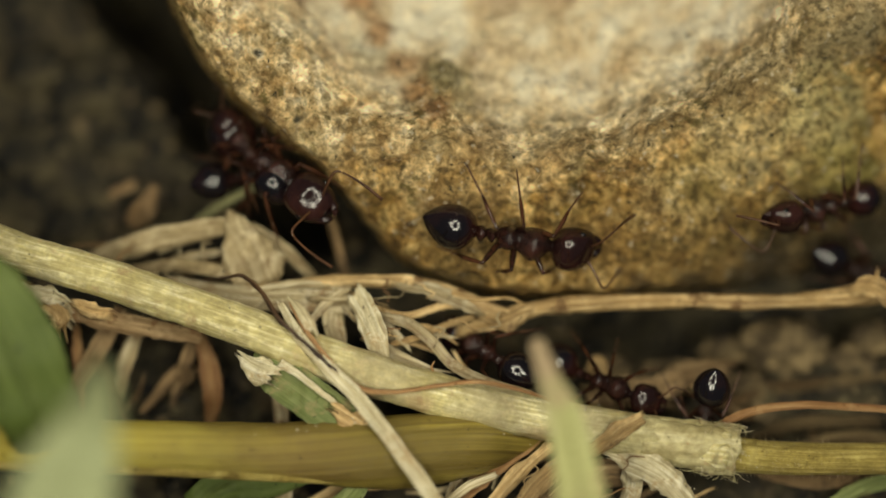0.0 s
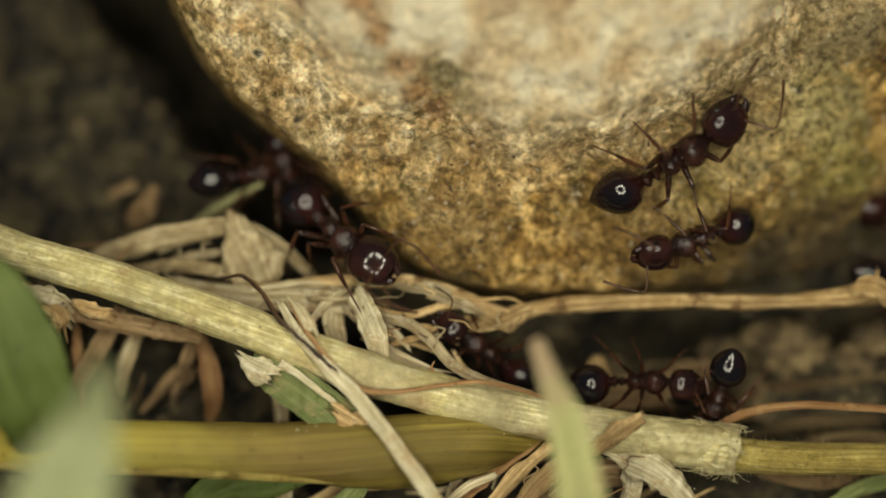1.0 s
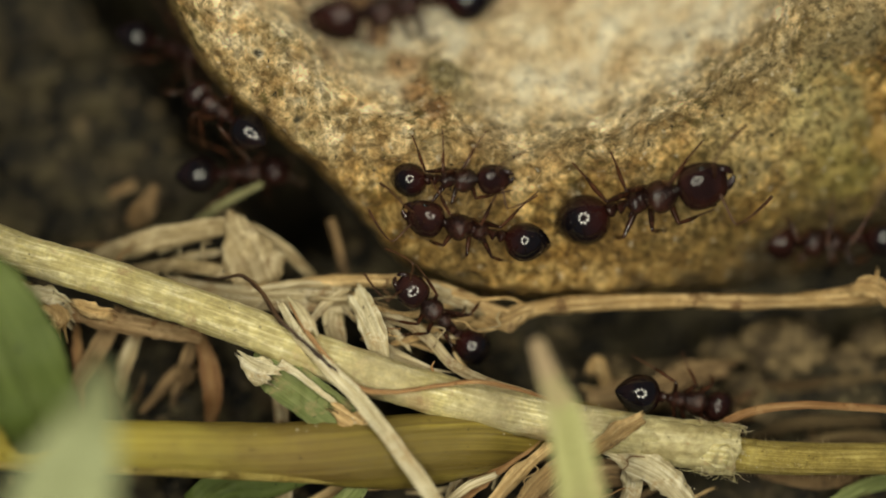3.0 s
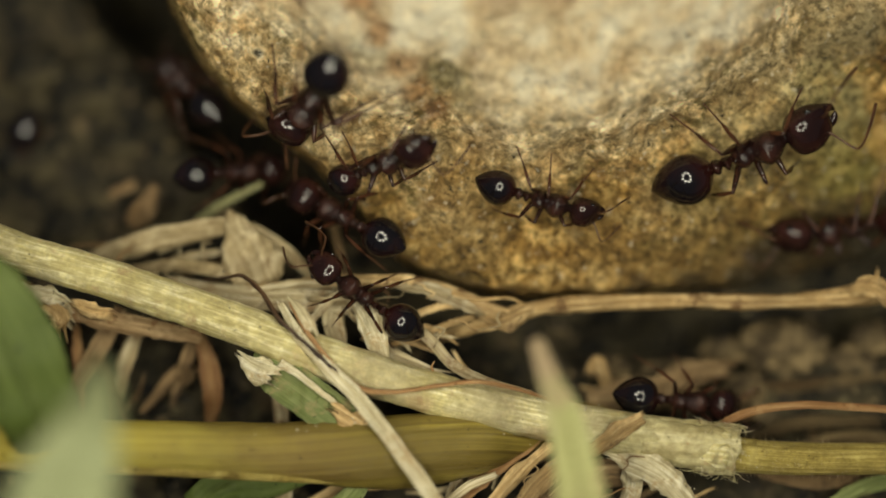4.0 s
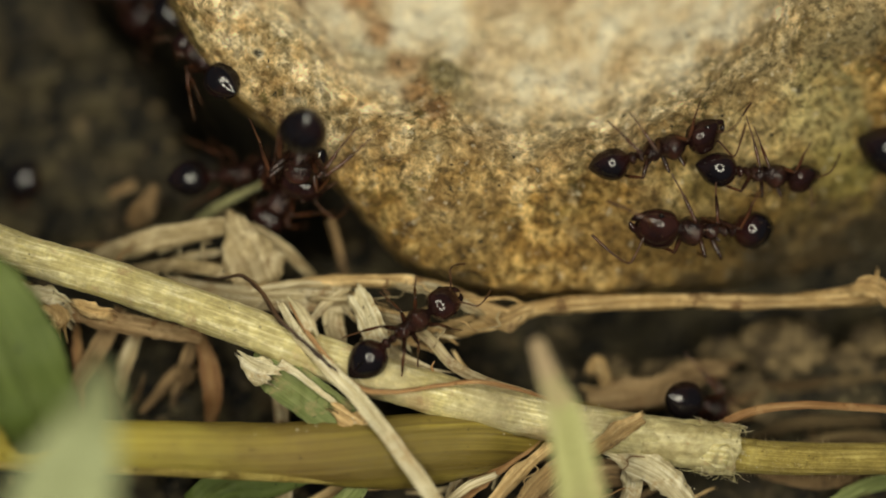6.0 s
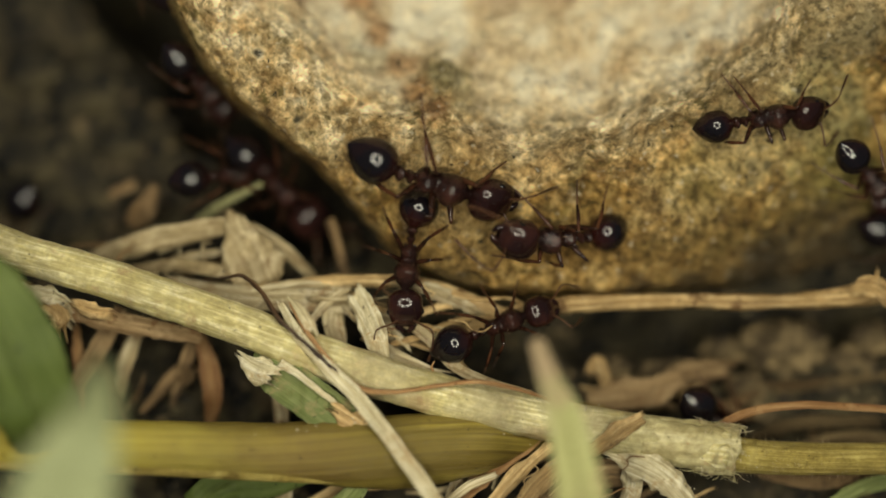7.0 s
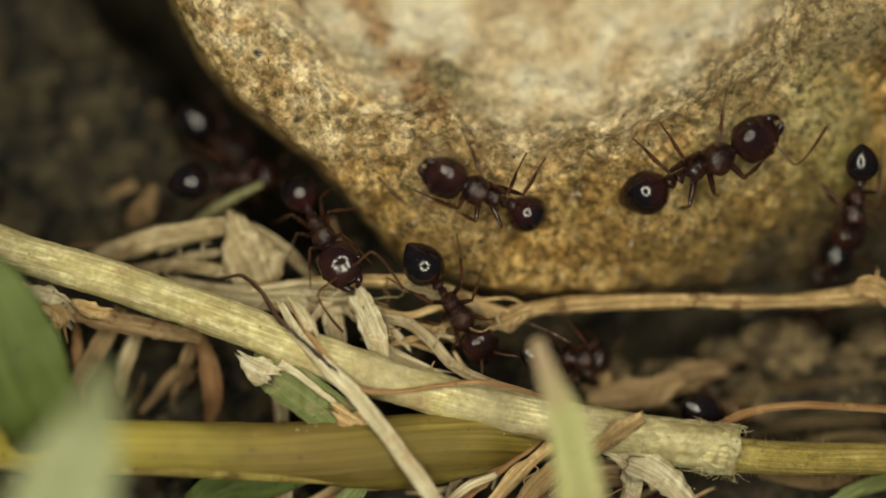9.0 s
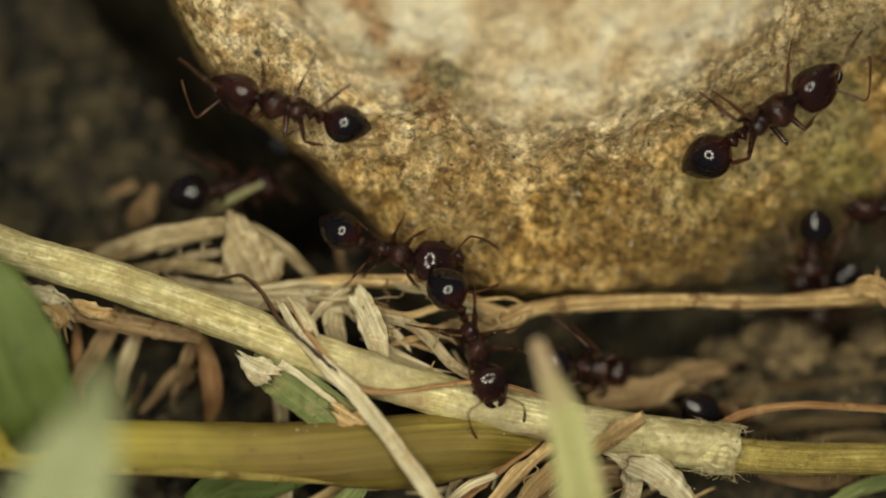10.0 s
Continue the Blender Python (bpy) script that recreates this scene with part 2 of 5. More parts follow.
STONE = stone_material()
SOILCRUMB = crumb_material("soil_crumb", ((0.0, (0.012, 0.010, 0.008)), (0.5, (0.035, 0.027, 0.016)), (0.85, (0.085, 0.062, 0.032)), (1.0, (0.17, 0.125, 0.065))), 0.9)
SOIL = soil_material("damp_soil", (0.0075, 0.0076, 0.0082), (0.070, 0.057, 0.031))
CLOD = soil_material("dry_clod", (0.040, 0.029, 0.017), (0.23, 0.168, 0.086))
STRAW = plant_material("straw", (0.345, 0.285, 0.105), (0.50, 0.435, 0.19), (0.78, 0.72, 0.47), 0.3, 0.9, 5.0, (0.40, 0.29, 0.13), thread=0.4, along=0.3, relief=0.75, mottle=0.5,
                       stains=[((-3.5, -6.6, 1.8), 3.4, (0.38, 0.32, 0.175), 0.7), ((2.4, -8.3, 1.8), 2.8, (0.44, 0.38, 0.22), 0.65), ((7.2, -9.3, 1.6), 3.2, (0.42, 0.37, 0.22), 0.65), ((11.4, -10.1, 1.6), 2.8, (0.40, 0.36, 0.20), 0.6),
                               ((-1.4, -8.2, 1.6), 1.2, (0.36, 0.22, 0.10), 0.5), ((4.8, -9.9, 1.5), 1.5, (0.35, 0.24, 0.12), 0.5), ((-7.0, -5.0, 1.8), 1.4, (0.46, 0.36, 0.17), 0.5), ((-14.5, -3.6, 1.5), 2.0, (0.36, 0.30, 0.10), 0.45)])
ROOT = plant_material("pale_root", (0.22, 0.14, 0.06), (0.45, 0.305, 0.135), (0.66, 0.51, 0.28), 0.5, 0.4, 4, (0.16, 0.09, 0.035), vary=0.85, mottle=0.35)
HUSK = plant_material("papery_husk", (0.175, 0.125, 0.062), (0.36, 0.29, 0.16), (0.65, 0.58, 0.42), 0.42, 0.5, 4, (0.2, 0.125, 0.055), vary=0.85)
NODE = plant_material("node_sheath", (0.27, 0.225, 0.105), (0.37, 0.325, 0.17), (0.50, 0.455, 0.28), 0.5, 0.3, 1.0, (0.34, 0.225, 0.11), thread=0.2, mottle=0.45)
PALE = plant_material("bleached_husk", (0.32, 0.25, 0.14), (0.50, 0.44, 0.28), (0.74, 0.69, 0.53), 0.4, 0.5, 4, (0.36, 0.26, 0.13), mottle=0.25)
DIM = plant_material("weathered_husk", (0.14, 0.10, 0.05), (0.30, 0.235, 0.13), (0.52, 0.44, 0.29), 0.55, 0.3, 4, (0.14, 0.09, 0.04), vary=0.6, mottle=0.4)
BROWN = plant_material("dead_leaf", (0.06, 0.037, 0.017), (0.155, 0.098, 0.046), (0.27, 0.19, 0.10), 0.6, 0.25, 4, (0.05, 0.03, 0.014), vary=0.85)
DULL = plant_material("earthy_straw", (0.052, 0.035, 0.017), (0.14, 0.10, 0.049), (0.26, 0.20, 0.11), 0.7, 0.2, 4, (0.03, 0.022, 0.012), vary=0.85)
TAN = plant_material("tan_leaf", (0.14, 0.085, 0.038), (0.27, 0.18, 0.09), (0.40, 0.29, 0.16), 0.6, 0.25, 4, (0.16, 0.085, 0.035))
OLIVE = plant_material("olive_stem", (0.082, 0.051, 0.011), (0.195, 0.143, 0.028), (0.40, 0.315, 0.060), 0.42, 0.35, 1.9, thread=0.5, patch=0.08, along=0.02,
                       stains=[((-21, -10.12, 4), 8.0, (0.42, 0.35, 0.045), 0.6), ((-13.21, -10.88, 3.6), 6.0, (0.36, 0.30, 0.05), 0.5), ((-4.23, -9.66, 2.5), 6.0, (0.12, 0.082, 0.015), 0.55), ((-0.71, -11.48, 2), 6.0, (0.12, 0.088, 0.015), 0.5), ((-9.18, -9.48, 3), 5.0, (0.15, 0.10, 0.025), 0.5)])
RUNNER = plant_material("olive_runner", (0.165, 0.122, 0.026), (0.25, 0.193, 0.050), (0.37, 0.30, 0.10), 0.55, 0.25, 6, (0.13, 0.092, 0.02), thread=0.45, mottle=0.45)
GREEN = plant_material("green_blade", (0.10, 0.125, 0.034), (0.145, 0.172, 0.054), (0.22, 0.24, 0.095), 0.5, 0.35, 5, (0.24, 0.20, 0.085), thread=0.35)
LEAF = plant_material("green_leaf", (0.065, 0.092, 0.016), (0.09, 0.122, 0.026), (0.125, 0.16, 0.042), 0.5, 0.35, 2, thread=0.2)
PALEGREEN = plant_material("pale_green_tip", (0.19, 0.21, 0.105), (0.245, 0.27, 0.14), (0.30, 0.32, 0.18), 0.5, 0.3, 3)
YELLOWGREEN = plant_material("yellow_green_leaf", (0.28, 0.275, 0.105), (0.36, 0.36, 0.15), (0.44, 0.43, 0.21), 0.5, 0.3, 3, (0.40, 0.30, 0.17), thread=0.3, stains=[((4.31, -4.12, 9.5), 5.0, (0.33, 0.24, 0.145), 0.95)])
FADED = plant_material("faded_green", (0.11, 0.105, 0.045), (0.18, 0.175, 0.08), (0.27, 0.255, 0.13), 0.55, 0.3, 4)
TWIG = plant_material("dark_twig", (0.018, 0.010, 0.006), (0.05, 0.025, 0.012), (0.12, 0.065, 0.03), 0.45, 0.35, 4)
FIBRE = plant_material("red_brown_fibre", (0.155, 0.070, 0.025), (0.28, 0.150, 0.060), (0.43, 0.28, 0.135), 0.5, 0.3, 4, vary=0.85)
SHELL = shell_material("dark_shell", (0.0046, 0.0036, 0.0046), (0.013, 0.0055, 0.0054), 0.12, 480, 0.03, flush=(0.024, 0.0060, 0.0046))
HEAD = shell_material("head_shell", (0.0115, 0.0048, 0.0046), (0.029, 0.0100, 0.0075), 0.13, 420, 0.12, 2600)
TRUNK = shell_material("trunk_shell", (0.0115, 0.0052, 0.0048), (0.040, 0.0145, 0.0095), 0.1, 900, 1.0, 2600)
LIMB = shell_material("limb_shell", (0.016, 0.0065, 0.0040), (0.070, 0.026, 0.0120), 0.2, 900, 0.25, 2600)
FEELER = shell_material("feeler_shell", (0.035, 0.015, 0.008), (0.09, 0.040, 0.018), 0.3, 900, 0.2)
BRISTLE = Nodes("bristle", 0.35, 0.5).finish((0.16, 0.10, 0.05))
GRAIN = Nodes("sand_grain", 0.35, 0.5).finish((0.45, 0.39, 0.28))
EYE = Nodes("eye", 0.1, 0.5).finish((0.002, 0.002, 0.002))


# ---- mesh helpers ----
def link_mesh(name, verts, faces, material, parent=None, uvs=None, origin=None, smooth=True):
    """One mesh object from world points; its origin goes to its middle, or to the given place."""
    verts = np.array([tuple(p) for p in verts], dtype=float)
    o = verts.mean(axis=0) if origin is None else np.array(origin)
    me = bpy.data.meshes.new(name)
    me.from_pydata((verts - o).tolist(), [], faces)
    if uvs is not None:
        layer = me.uv_layers.new(name="UVMap")
        idx = np.zeros(len(me.loops), dtype=np.int32)
        me.loops.foreach_get("vertex_index", idx)
        layer.data.foreach_set("uv", np.array(uvs, dtype=np.float32)[idx].ravel())
    me.materials.append(material)
    if smooth:
        me.polygons.foreach_set("use_smooth", [True] * len(me.polygons))
    me.update()
    ob = new(name, me)
    if parent is not None:
        ob.parent = parent
        ob.location = Vector(o) - parent.location
    else:
        ob.location = o
    return ob


def spline(points, count):
    """Smooth line through the points, with evenly spread parameters."""
    p = np.array(points, dtype=float)
    p = np.vstack([2 * p[0] - p[1], p, 2 * p[-1] - p[-2]])
    out = []
    for k in range(count):
        f = k / (count - 1) * (len(p) - 3)
        i = min(int(f), len(p) - 4)
        t = f - i
        a, b, c, d = p[i:i + 4]
        out.append(0.5 * (2 * b + (c - a) * t + (2 * a - 5 * b + 4 * c - d) * t * t + (3 * b - a - 3 * c + d) * t ** 3))
    return np.array(out)


def lane(points, count):
    line = spline(points, count)
    tan = np.gradient(line, axis=0)
    tan /= np.linalg.norm(tan, axis=1)[:, None] + 1e-9
    length = np.concatenate([[0], np.cumsum(np.linalg.norm(np.diff(line, axis=0), axis=1))])
    return line, tan, length


def tube(name, points, radii, material, parent=None, sides=14, count=None, ribs=0.0, rib_count=9, rough=0.04, flat=1.0, tear=0.0, seed=0):
    """Stem: round or flattened section, lengthwise ribs, small bumps, closed ends. Points and radii in millimetres."""
    count = count or max(14, int(8 * len(points)))
    line, tan, length = lane(points, count)
    rad = spline([(r,) for r in radii], count)[:, 0]
    verts, uvs, faces = [], [], []
    for k in range(count):
        t = Vector(tan[k])
        side = t.cross(Vector((0, 0, 1))).normalized()
        up = side.cross(t).normalized()
        for j in range(sides):
            a = 2 * math.pi * j / sides
            r = rad[k] * (1 + ribs * math.sin(rib_count * a + seed)) * (1 + rough * 3 * noise.noise(Vector((length[k] * 0.35, math.cos(a) + seed * 7, math.sin(a)))) + rough * 1.6 * noise.noise(Vector((length[k] * 1.5, 2 * math.cos(a) + seed, 2 * math.sin(a)))))
            q = Vector(line[k]) + side * (r * math.cos(a)) + up * (r * flat * math.sin(a))
            if tear and k >= count - 4:
                q += t * tear * (noise.noise(Vector((a * 2.6, seed, k * 0.4))) + noise.noise(Vector((a * 8, seed, 5))))
            verts.append(at(*q))
            uvs.append((length[k] + seed * 13.7, abs(a - math.pi) * rad[k]))
    for k in range(count - 1):
        for j in range(sides):
            a, b = k * sides + j, k * sides + (j + 1) % sides
            faces.append((a, b, b + sides, a + sides))
    faces.append(tuple(range(sides))[::-1])
    faces.append(tuple(range((count - 1) * sides, count * sides)))
    return link_mesh(name, verts, faces, material, parent, uvs)


def blade(name, points, widths, material, parent=None, turn=0.0, twist=0.0, arch=0.25, thick=0.12, count=None, across=9,
          ragged=0.0, frayed=(0, 0), veins=0.03, crumple=0.45, seed=0, label=""):
    """Grass blade, leaf or strip: arched across, with thickness, uneven edges and torn ends. Millimetres and degrees."""
    count = count or max(16, int(9 * len(points)))
    line, tan, length = lane(points, count)
    wid = spline([(x,) for x in widths], count)[:, 0]
    top, low, uvs = [], [], []
    for k in range(count):
        t = Vector(tan[k])
        side = t.cross(Vector((0, 0, 1))).normalized()
        a = radians(turn + twist * k / (count - 1))
        side = (Matrix.Rotation(a, 3, t) @ side).normalized()
        up = side.cross(t).normalized()
        f = k / (count - 1)
        for j in range(across):
            s = 2 * j / (across - 1) - 1
            e = Vector((length[k] * 0.7, s * 0.9, seed + 3.1))
            w = max(wid[k], 0.02) / 2 * (1 + (ragged * 0.7 + 0.12) * noise.noise(e) + (ragged * 0.5 + 0.06) * noise.noise(e * 3.3))
            h = 0.55 * arch * w * (1 - s * s) + veins * math.cos(s * 9 + seed) + crumple * w * (noise.noise(Vector((length[k] * 0.55, s * 1.1, seed))) + 0.6 * noise.noise(Vector((length[k] * 1.6, s * 2.6, seed))))
            q = Vector(line[k]) + side * (s * w) + up * h
            tear = 1.1 * noise.noise(Vector((s * 4.3, seed * 1.7, 9)))
            q += t * tear * (frayed[0] * max(0, 1 - f * 8) + frayed[1] * max(0, 1 - (1 - f) * 8))
            body = thick * (1.15 - s * s)
            top.append(at(*q))
            low.append(at(*(q - up * body)))
            uvs.append((length[k] + seed * 11.3, s * w + seed))
    n = len(top)
    faces = []
    for k in range(count - 1):
        for j in range(across - 1):
            a = k * across + j
            b = a + across
            faces.append((a, a + 1, b + 1, b))
            faces.append((a + n, b + n, b + n + 1, a + n + 1))
        for j in (0, across - 1):
            a, b = k * across + j, (k + 1) * across + j
            faces.append((a, b, b + n, a + n) if j == 0 else (a, a + n, b + n, b))
    for j in range(across - 1):
        a, b = j, (count - 1) * across + j
        faces.append((a, a + n, a + n + 1, a + 1))
        faces.append((b, b + 1, b + n + 1, b + n))
    return tagged(link_mesh(name, top + low, faces, material, parent, uvs + uvs), label)


def hold(name, u, v, w):
    """An empty at the base of a thing."""
    e = new(name)
    e.location = at(u, v, w)
    return e


# ---- stone ----
RIDGE = np.array([(-19.92, 18.03, 0), (-14.52, 13.23, 0), (-10.02, 7.68, 0), (-5.52, 4.68, 0), (1.98, 4.23, 0), (9.48, 5.07, 0), (18.48, 8.73, 0), (27.48, 11.43, 0), (48.48, 16.23, 0)])
RIM = [(-15.22, 13.76, -2), (-13.85, 11.16, -2), (-11.86, 8.42, -2), (-9.58, 6.44, -2), (-7.29, 4.76, -2), (-5.48, 2.94, -2.5), (-3.97, 1.11, -3), (-2.6, -0.43, -4), (-0.44, -1.84, -5),
       (2.38, -2.59, -5), (6.75, -2.78, -5), (13, -2.41, -5), (19.25, -1.84, -5), (25.5, -0.97, -5), (34.88, 0.34, -5), (43.9, 4.37, -4), (47.76, 13.45, -2), (43.19, 25.65, -2),
       (30.48, 34.23, 0), (12.48, 37.83, 0), (-2.52, 34.23, 0), (-13.13, 26.95, -1), (-15.92, 19.55, -2), (-15.92, 15.89, -2)]
HEART = (6.48, 17.73, 0)


def stone_w(u, v):
    """The stone's smooth face: how far it stands out at (u, v)."""
    q = v - float(np.interp(u, RIDGE[:, 0], RIDGE[:, 1]))
    w = 0.4 * q + 0.12 * (math.sqrt(q * q + 1.0) - 1.0) - 0.3 * max(0.0, -q - 5.4) ** 1.5 - 0.016 * max(0.0, u - 13) ** 2
    # a water-worn boss, and a small hollow in it
    d = math.hypot((u - 5.4) / 13.2, (v - 17.0) / 11.2)
    w += 2.2 / (1 + math.exp(min(50, (d - 1) * 20)))
    w -= 1.6 * math.exp(-((u - 0.2) ** 2 / 1.4 + (v - 9.2) ** 2 / 2.6))
    return w + 0.34 * math.sin(0.55 * u + 1) * math.sin(0.6 * v + 0.5) + 0.2 * math.sin(1.1 * u + 0.7 * v)


def stone_normal(u, v):
    d = 1.5
    return Vector((-(stone_w(u + d, v) - stone_w(u - d, v)) / (2 * d), -(stone_w(u, v + d) - stone_w(u, v - d)) / (2 * d), 1)).normalized()


def stone_skin(u, v, e):
    """The stone's rough face, e from its rim."""
    w = stone_w(u, v) - 4.0 * max(0.0, 1 - e / 0.9) ** 2.6
    p = Vector((u, v, w))
    return w + 0.40 * noise.noise(p * 0.8) + 0.24 * noise.noise(p * 1.7) + 0.17 * noise.noise(p * 3.6) - 0.25 * max(0, noise.noise(p * 1.1 + Vector((7, 3, 1))) - 0.3)


def scatter(name, spots, material, parent, seed, label=""):
    """Angular crumbs, each half sunk: spots are places, outward ways and sizes in millimetres. One mesh."""
    rng = random.Random(seed)
    g = (1 + 5 ** 0.5) / 2
    corners = [Vector(c).normalized() for c in ((-1, g, 0), (1, g, 0), (-1, -g, 0), (1, -g, 0), (0, -1, g), (0, 1, g), (0, -1, -g), (0, 1, -g), (g, 0, -1), (g, 0, 1), (-g, 0, -1), (-g, 0, 1))]
    sides = ((0, 11, 5), (0, 5, 1), (0, 1, 7), (0, 7, 10), (0, 10, 11), (1, 5, 9), (5, 11, 4), (11, 10, 2), (10, 7, 6), (7, 1, 8), (3, 9, 4), (3, 4, 2), (3, 2, 6), (3, 6, 8), (3, 8, 9), (4, 9, 5), (2, 4, 11), (6, 2, 10), (8, 6, 7), (9, 8, 1))
    verts, faces = [], []
    for p, up, size in spots:
        a = up.orthogonal().normalized()
        a = (Matrix.Rotation(rng.uniform(0, 6.3), 3, up) @ a)
        b = up.cross(a)
        la, lb, lc = (size * rng.uniform(0.6, 1.5), size * rng.uniform(0.6, 1.2), size * rng.uniform(0.4, 0.7))
        n = len(verts)
        for c in corners:
            k = rng.uniform(0.75, 1.2)
            verts.append(at(*(p + (a * c.x * la + b * c.y * lb + up * c.z * lc) * k)))
        faces += [(i + n, j + n, k + n) for i, j, k in sides]
    return tagged(link_mesh(name, verts, faces, material, parent, smooth=False), label, kind="stuff")


def stone():
    hu, hv, _ = HEART
    ang = np.array([math.atan2(p[1] - hv, p[0] - hu) for p in RIM])
    far = np.array([math.hypot(p[0] - hu, p[1] - hv) for p in RIM])
    order = np.argsort(ang)
    ang, far = ang[order], far[order]
    # closer steps along the low side, where the rim is seen
    na, nr = 1000, 190
    thetas = -math.pi + 2 * math.pi * np.arange(na) / na
    r = np.interp(thetas, ang, far, period=2 * math.pi)
    k = np.hanning(15)
    r = np.convolve(np.concatenate([r[-7:], r, r[:7]]), k / k.sum(), "valid")
    verts, faces = [], []
    for i in range(nr):
        rho = (i + 1) / nr
        for j, th in enumerate(thetas):
            rim = r[j] + 0.18 * noise.noise(Vector((math.cos(th) * 22, math.sin(th) * 22, 4)))
            u, v = hu + rho * rim * math.cos(th), hv + rho * rim * math.sin(th)
            verts.append(at(u, v, stone_skin(u, v, (1 - rho) * rim)))
    for rho, w in ((0.972, -1.2), (0.93, -3), (0.84, -6), (0.6, -11), (0.02, -13)):
        for j, th in enumerate(thetas):
            u, v = hu + rho * r[j] * math.cos(th), hv + rho * r[j] * math.sin(th)
            u0, v0 = hu + r[j] * math.cos(th), hv + r[j] * math.sin(th)
            verts.append(at(u, v, stone_w(u0, v0) - 4.0 + w + 0.4 * noise.noise(Vector((u, v, w)))))
    rows = nr + 5
    for i in range(rows - 1):
        for j in range(na):
            a, b = i * na + j, i * na + (j + 1) % na
            faces.append((a, a + na, b + na, b))
    faces.append(tuple(range(na)))
    faces.append(tuple(range((rows - 1) * na, rows * na))[::-1])
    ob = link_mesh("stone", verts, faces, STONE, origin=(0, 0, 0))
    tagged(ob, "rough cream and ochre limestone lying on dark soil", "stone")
    return ob


# ---- ground ----
def ground_z(x, y):
    p = Vector((x, y, 0))
    # the ants' hole along the stone's flank
    k = max(0.0, min(1.0, ((x + 20.3) * 12.5 + (y - 22) * -17) / 445))
    d = math.hypot(x + 20.3 - 12.5 * k, y - 22 + 17 * k)
    d += 1.1 * noise.noise(p * 0.3) + 0.5 * noise.noise(p * 0.9)
    pit = -16 * math.exp(-(d / 2.0) ** 2) - 5 * math.exp(-((x - 2.5) / 2.6) ** 2 - ((y + 6.5) / 1.8) ** 2)
    pit -= 4.5 * math.exp(-((y + 2.2 - 0.05 * (x - 16) + noise.noise(p * 0.5)) / 1.5) ** 2) / (1 + math.exp(-(x - 6) * 1.5))
    return pit + 1.5 * noise.noise(p * 0.12) + 0.8 * noise.noise(p * 0.4) + 0.4 * noise.noise(p * 1.1) + 0.22 * noise.noise(p * 2.6)


def ground():
    near = list(np.linspace(-38, 38, 260))
    xs = [-600, -300, -120, -60] + near + [60, 120, 300, 600]
    ys = [-600, -300, -120, -50] + list(np.linspace(-30, 34, 220)) + [50, 120, 300, 600]
    verts = [Vector((x, y, ground_z(x, y) if abs(x) < 250 and abs(y) < 250 else 0)) * 0.001 for y in ys for x in xs]
    nx = len(xs)
    faces = [(j * nx + i, j * nx + i + 1, (j + 1) * nx + i + 1, (j + 1) * nx + i) for j in range(len(ys) - 1) for i in range(nx - 1)]
    ob = link_mesh("ground", verts, faces, SOIL, origin=(0, 0, 0))
    rng = random.Random(31)
    spots = []
    for _ in range(3600):
        x, y = rng.uniform(-30, 30), rng.uniform(-14, 26)
        p = Vector((x, y, ground_z(x, y)))
        q = AXES.transposed() @ Vector((x, y, p.z - RISE))
        spots.append((q, AXES.transposed() @ Vector((0, 0, 1)), 0.12 + 0.5 * rng.random() ** 3))
    scatter("soil_crumbs", spots, SOILCRUMB, ob, 3, "dark crumbs of soil")
    tagged(ob, "dark damp crumbly soil under dry grass litter", "ground", kind="structure")


def lump(name, u, v, w, size, material, seed, squash=(1, 1, 0.7)):
    bm = bmesh.new()
    bmesh.ops.create_icosphere(bm, subdivisions=4, radius=1)
    for x in bm.verts:
        p = x.co.copy()
        k = 1 + 0.34 * noise.noise(p * 1.3 + Vector((seed * 3.3, 0, 0))) + 0.24 * noise.noise(p * 3.1 + Vector((0, seed, 0))) + 0.13 * noise.noise(p * 7) + 0.07 * noise.noise(p * 16)
        x.co = Vector((p.x * squash[0], p.y * squash[1], p.z * squash[2])) * k * size * 0.001
    for f in bm.faces:
        f.smooth = True
    me = bpy.data.meshes.new(name)
    bm.to_mesh(me)
    bm.free()
    me.materials.append(material)
    ob = new(name, me)
    ob.location = at(u, v, w)
    return ob


stone()
ground()


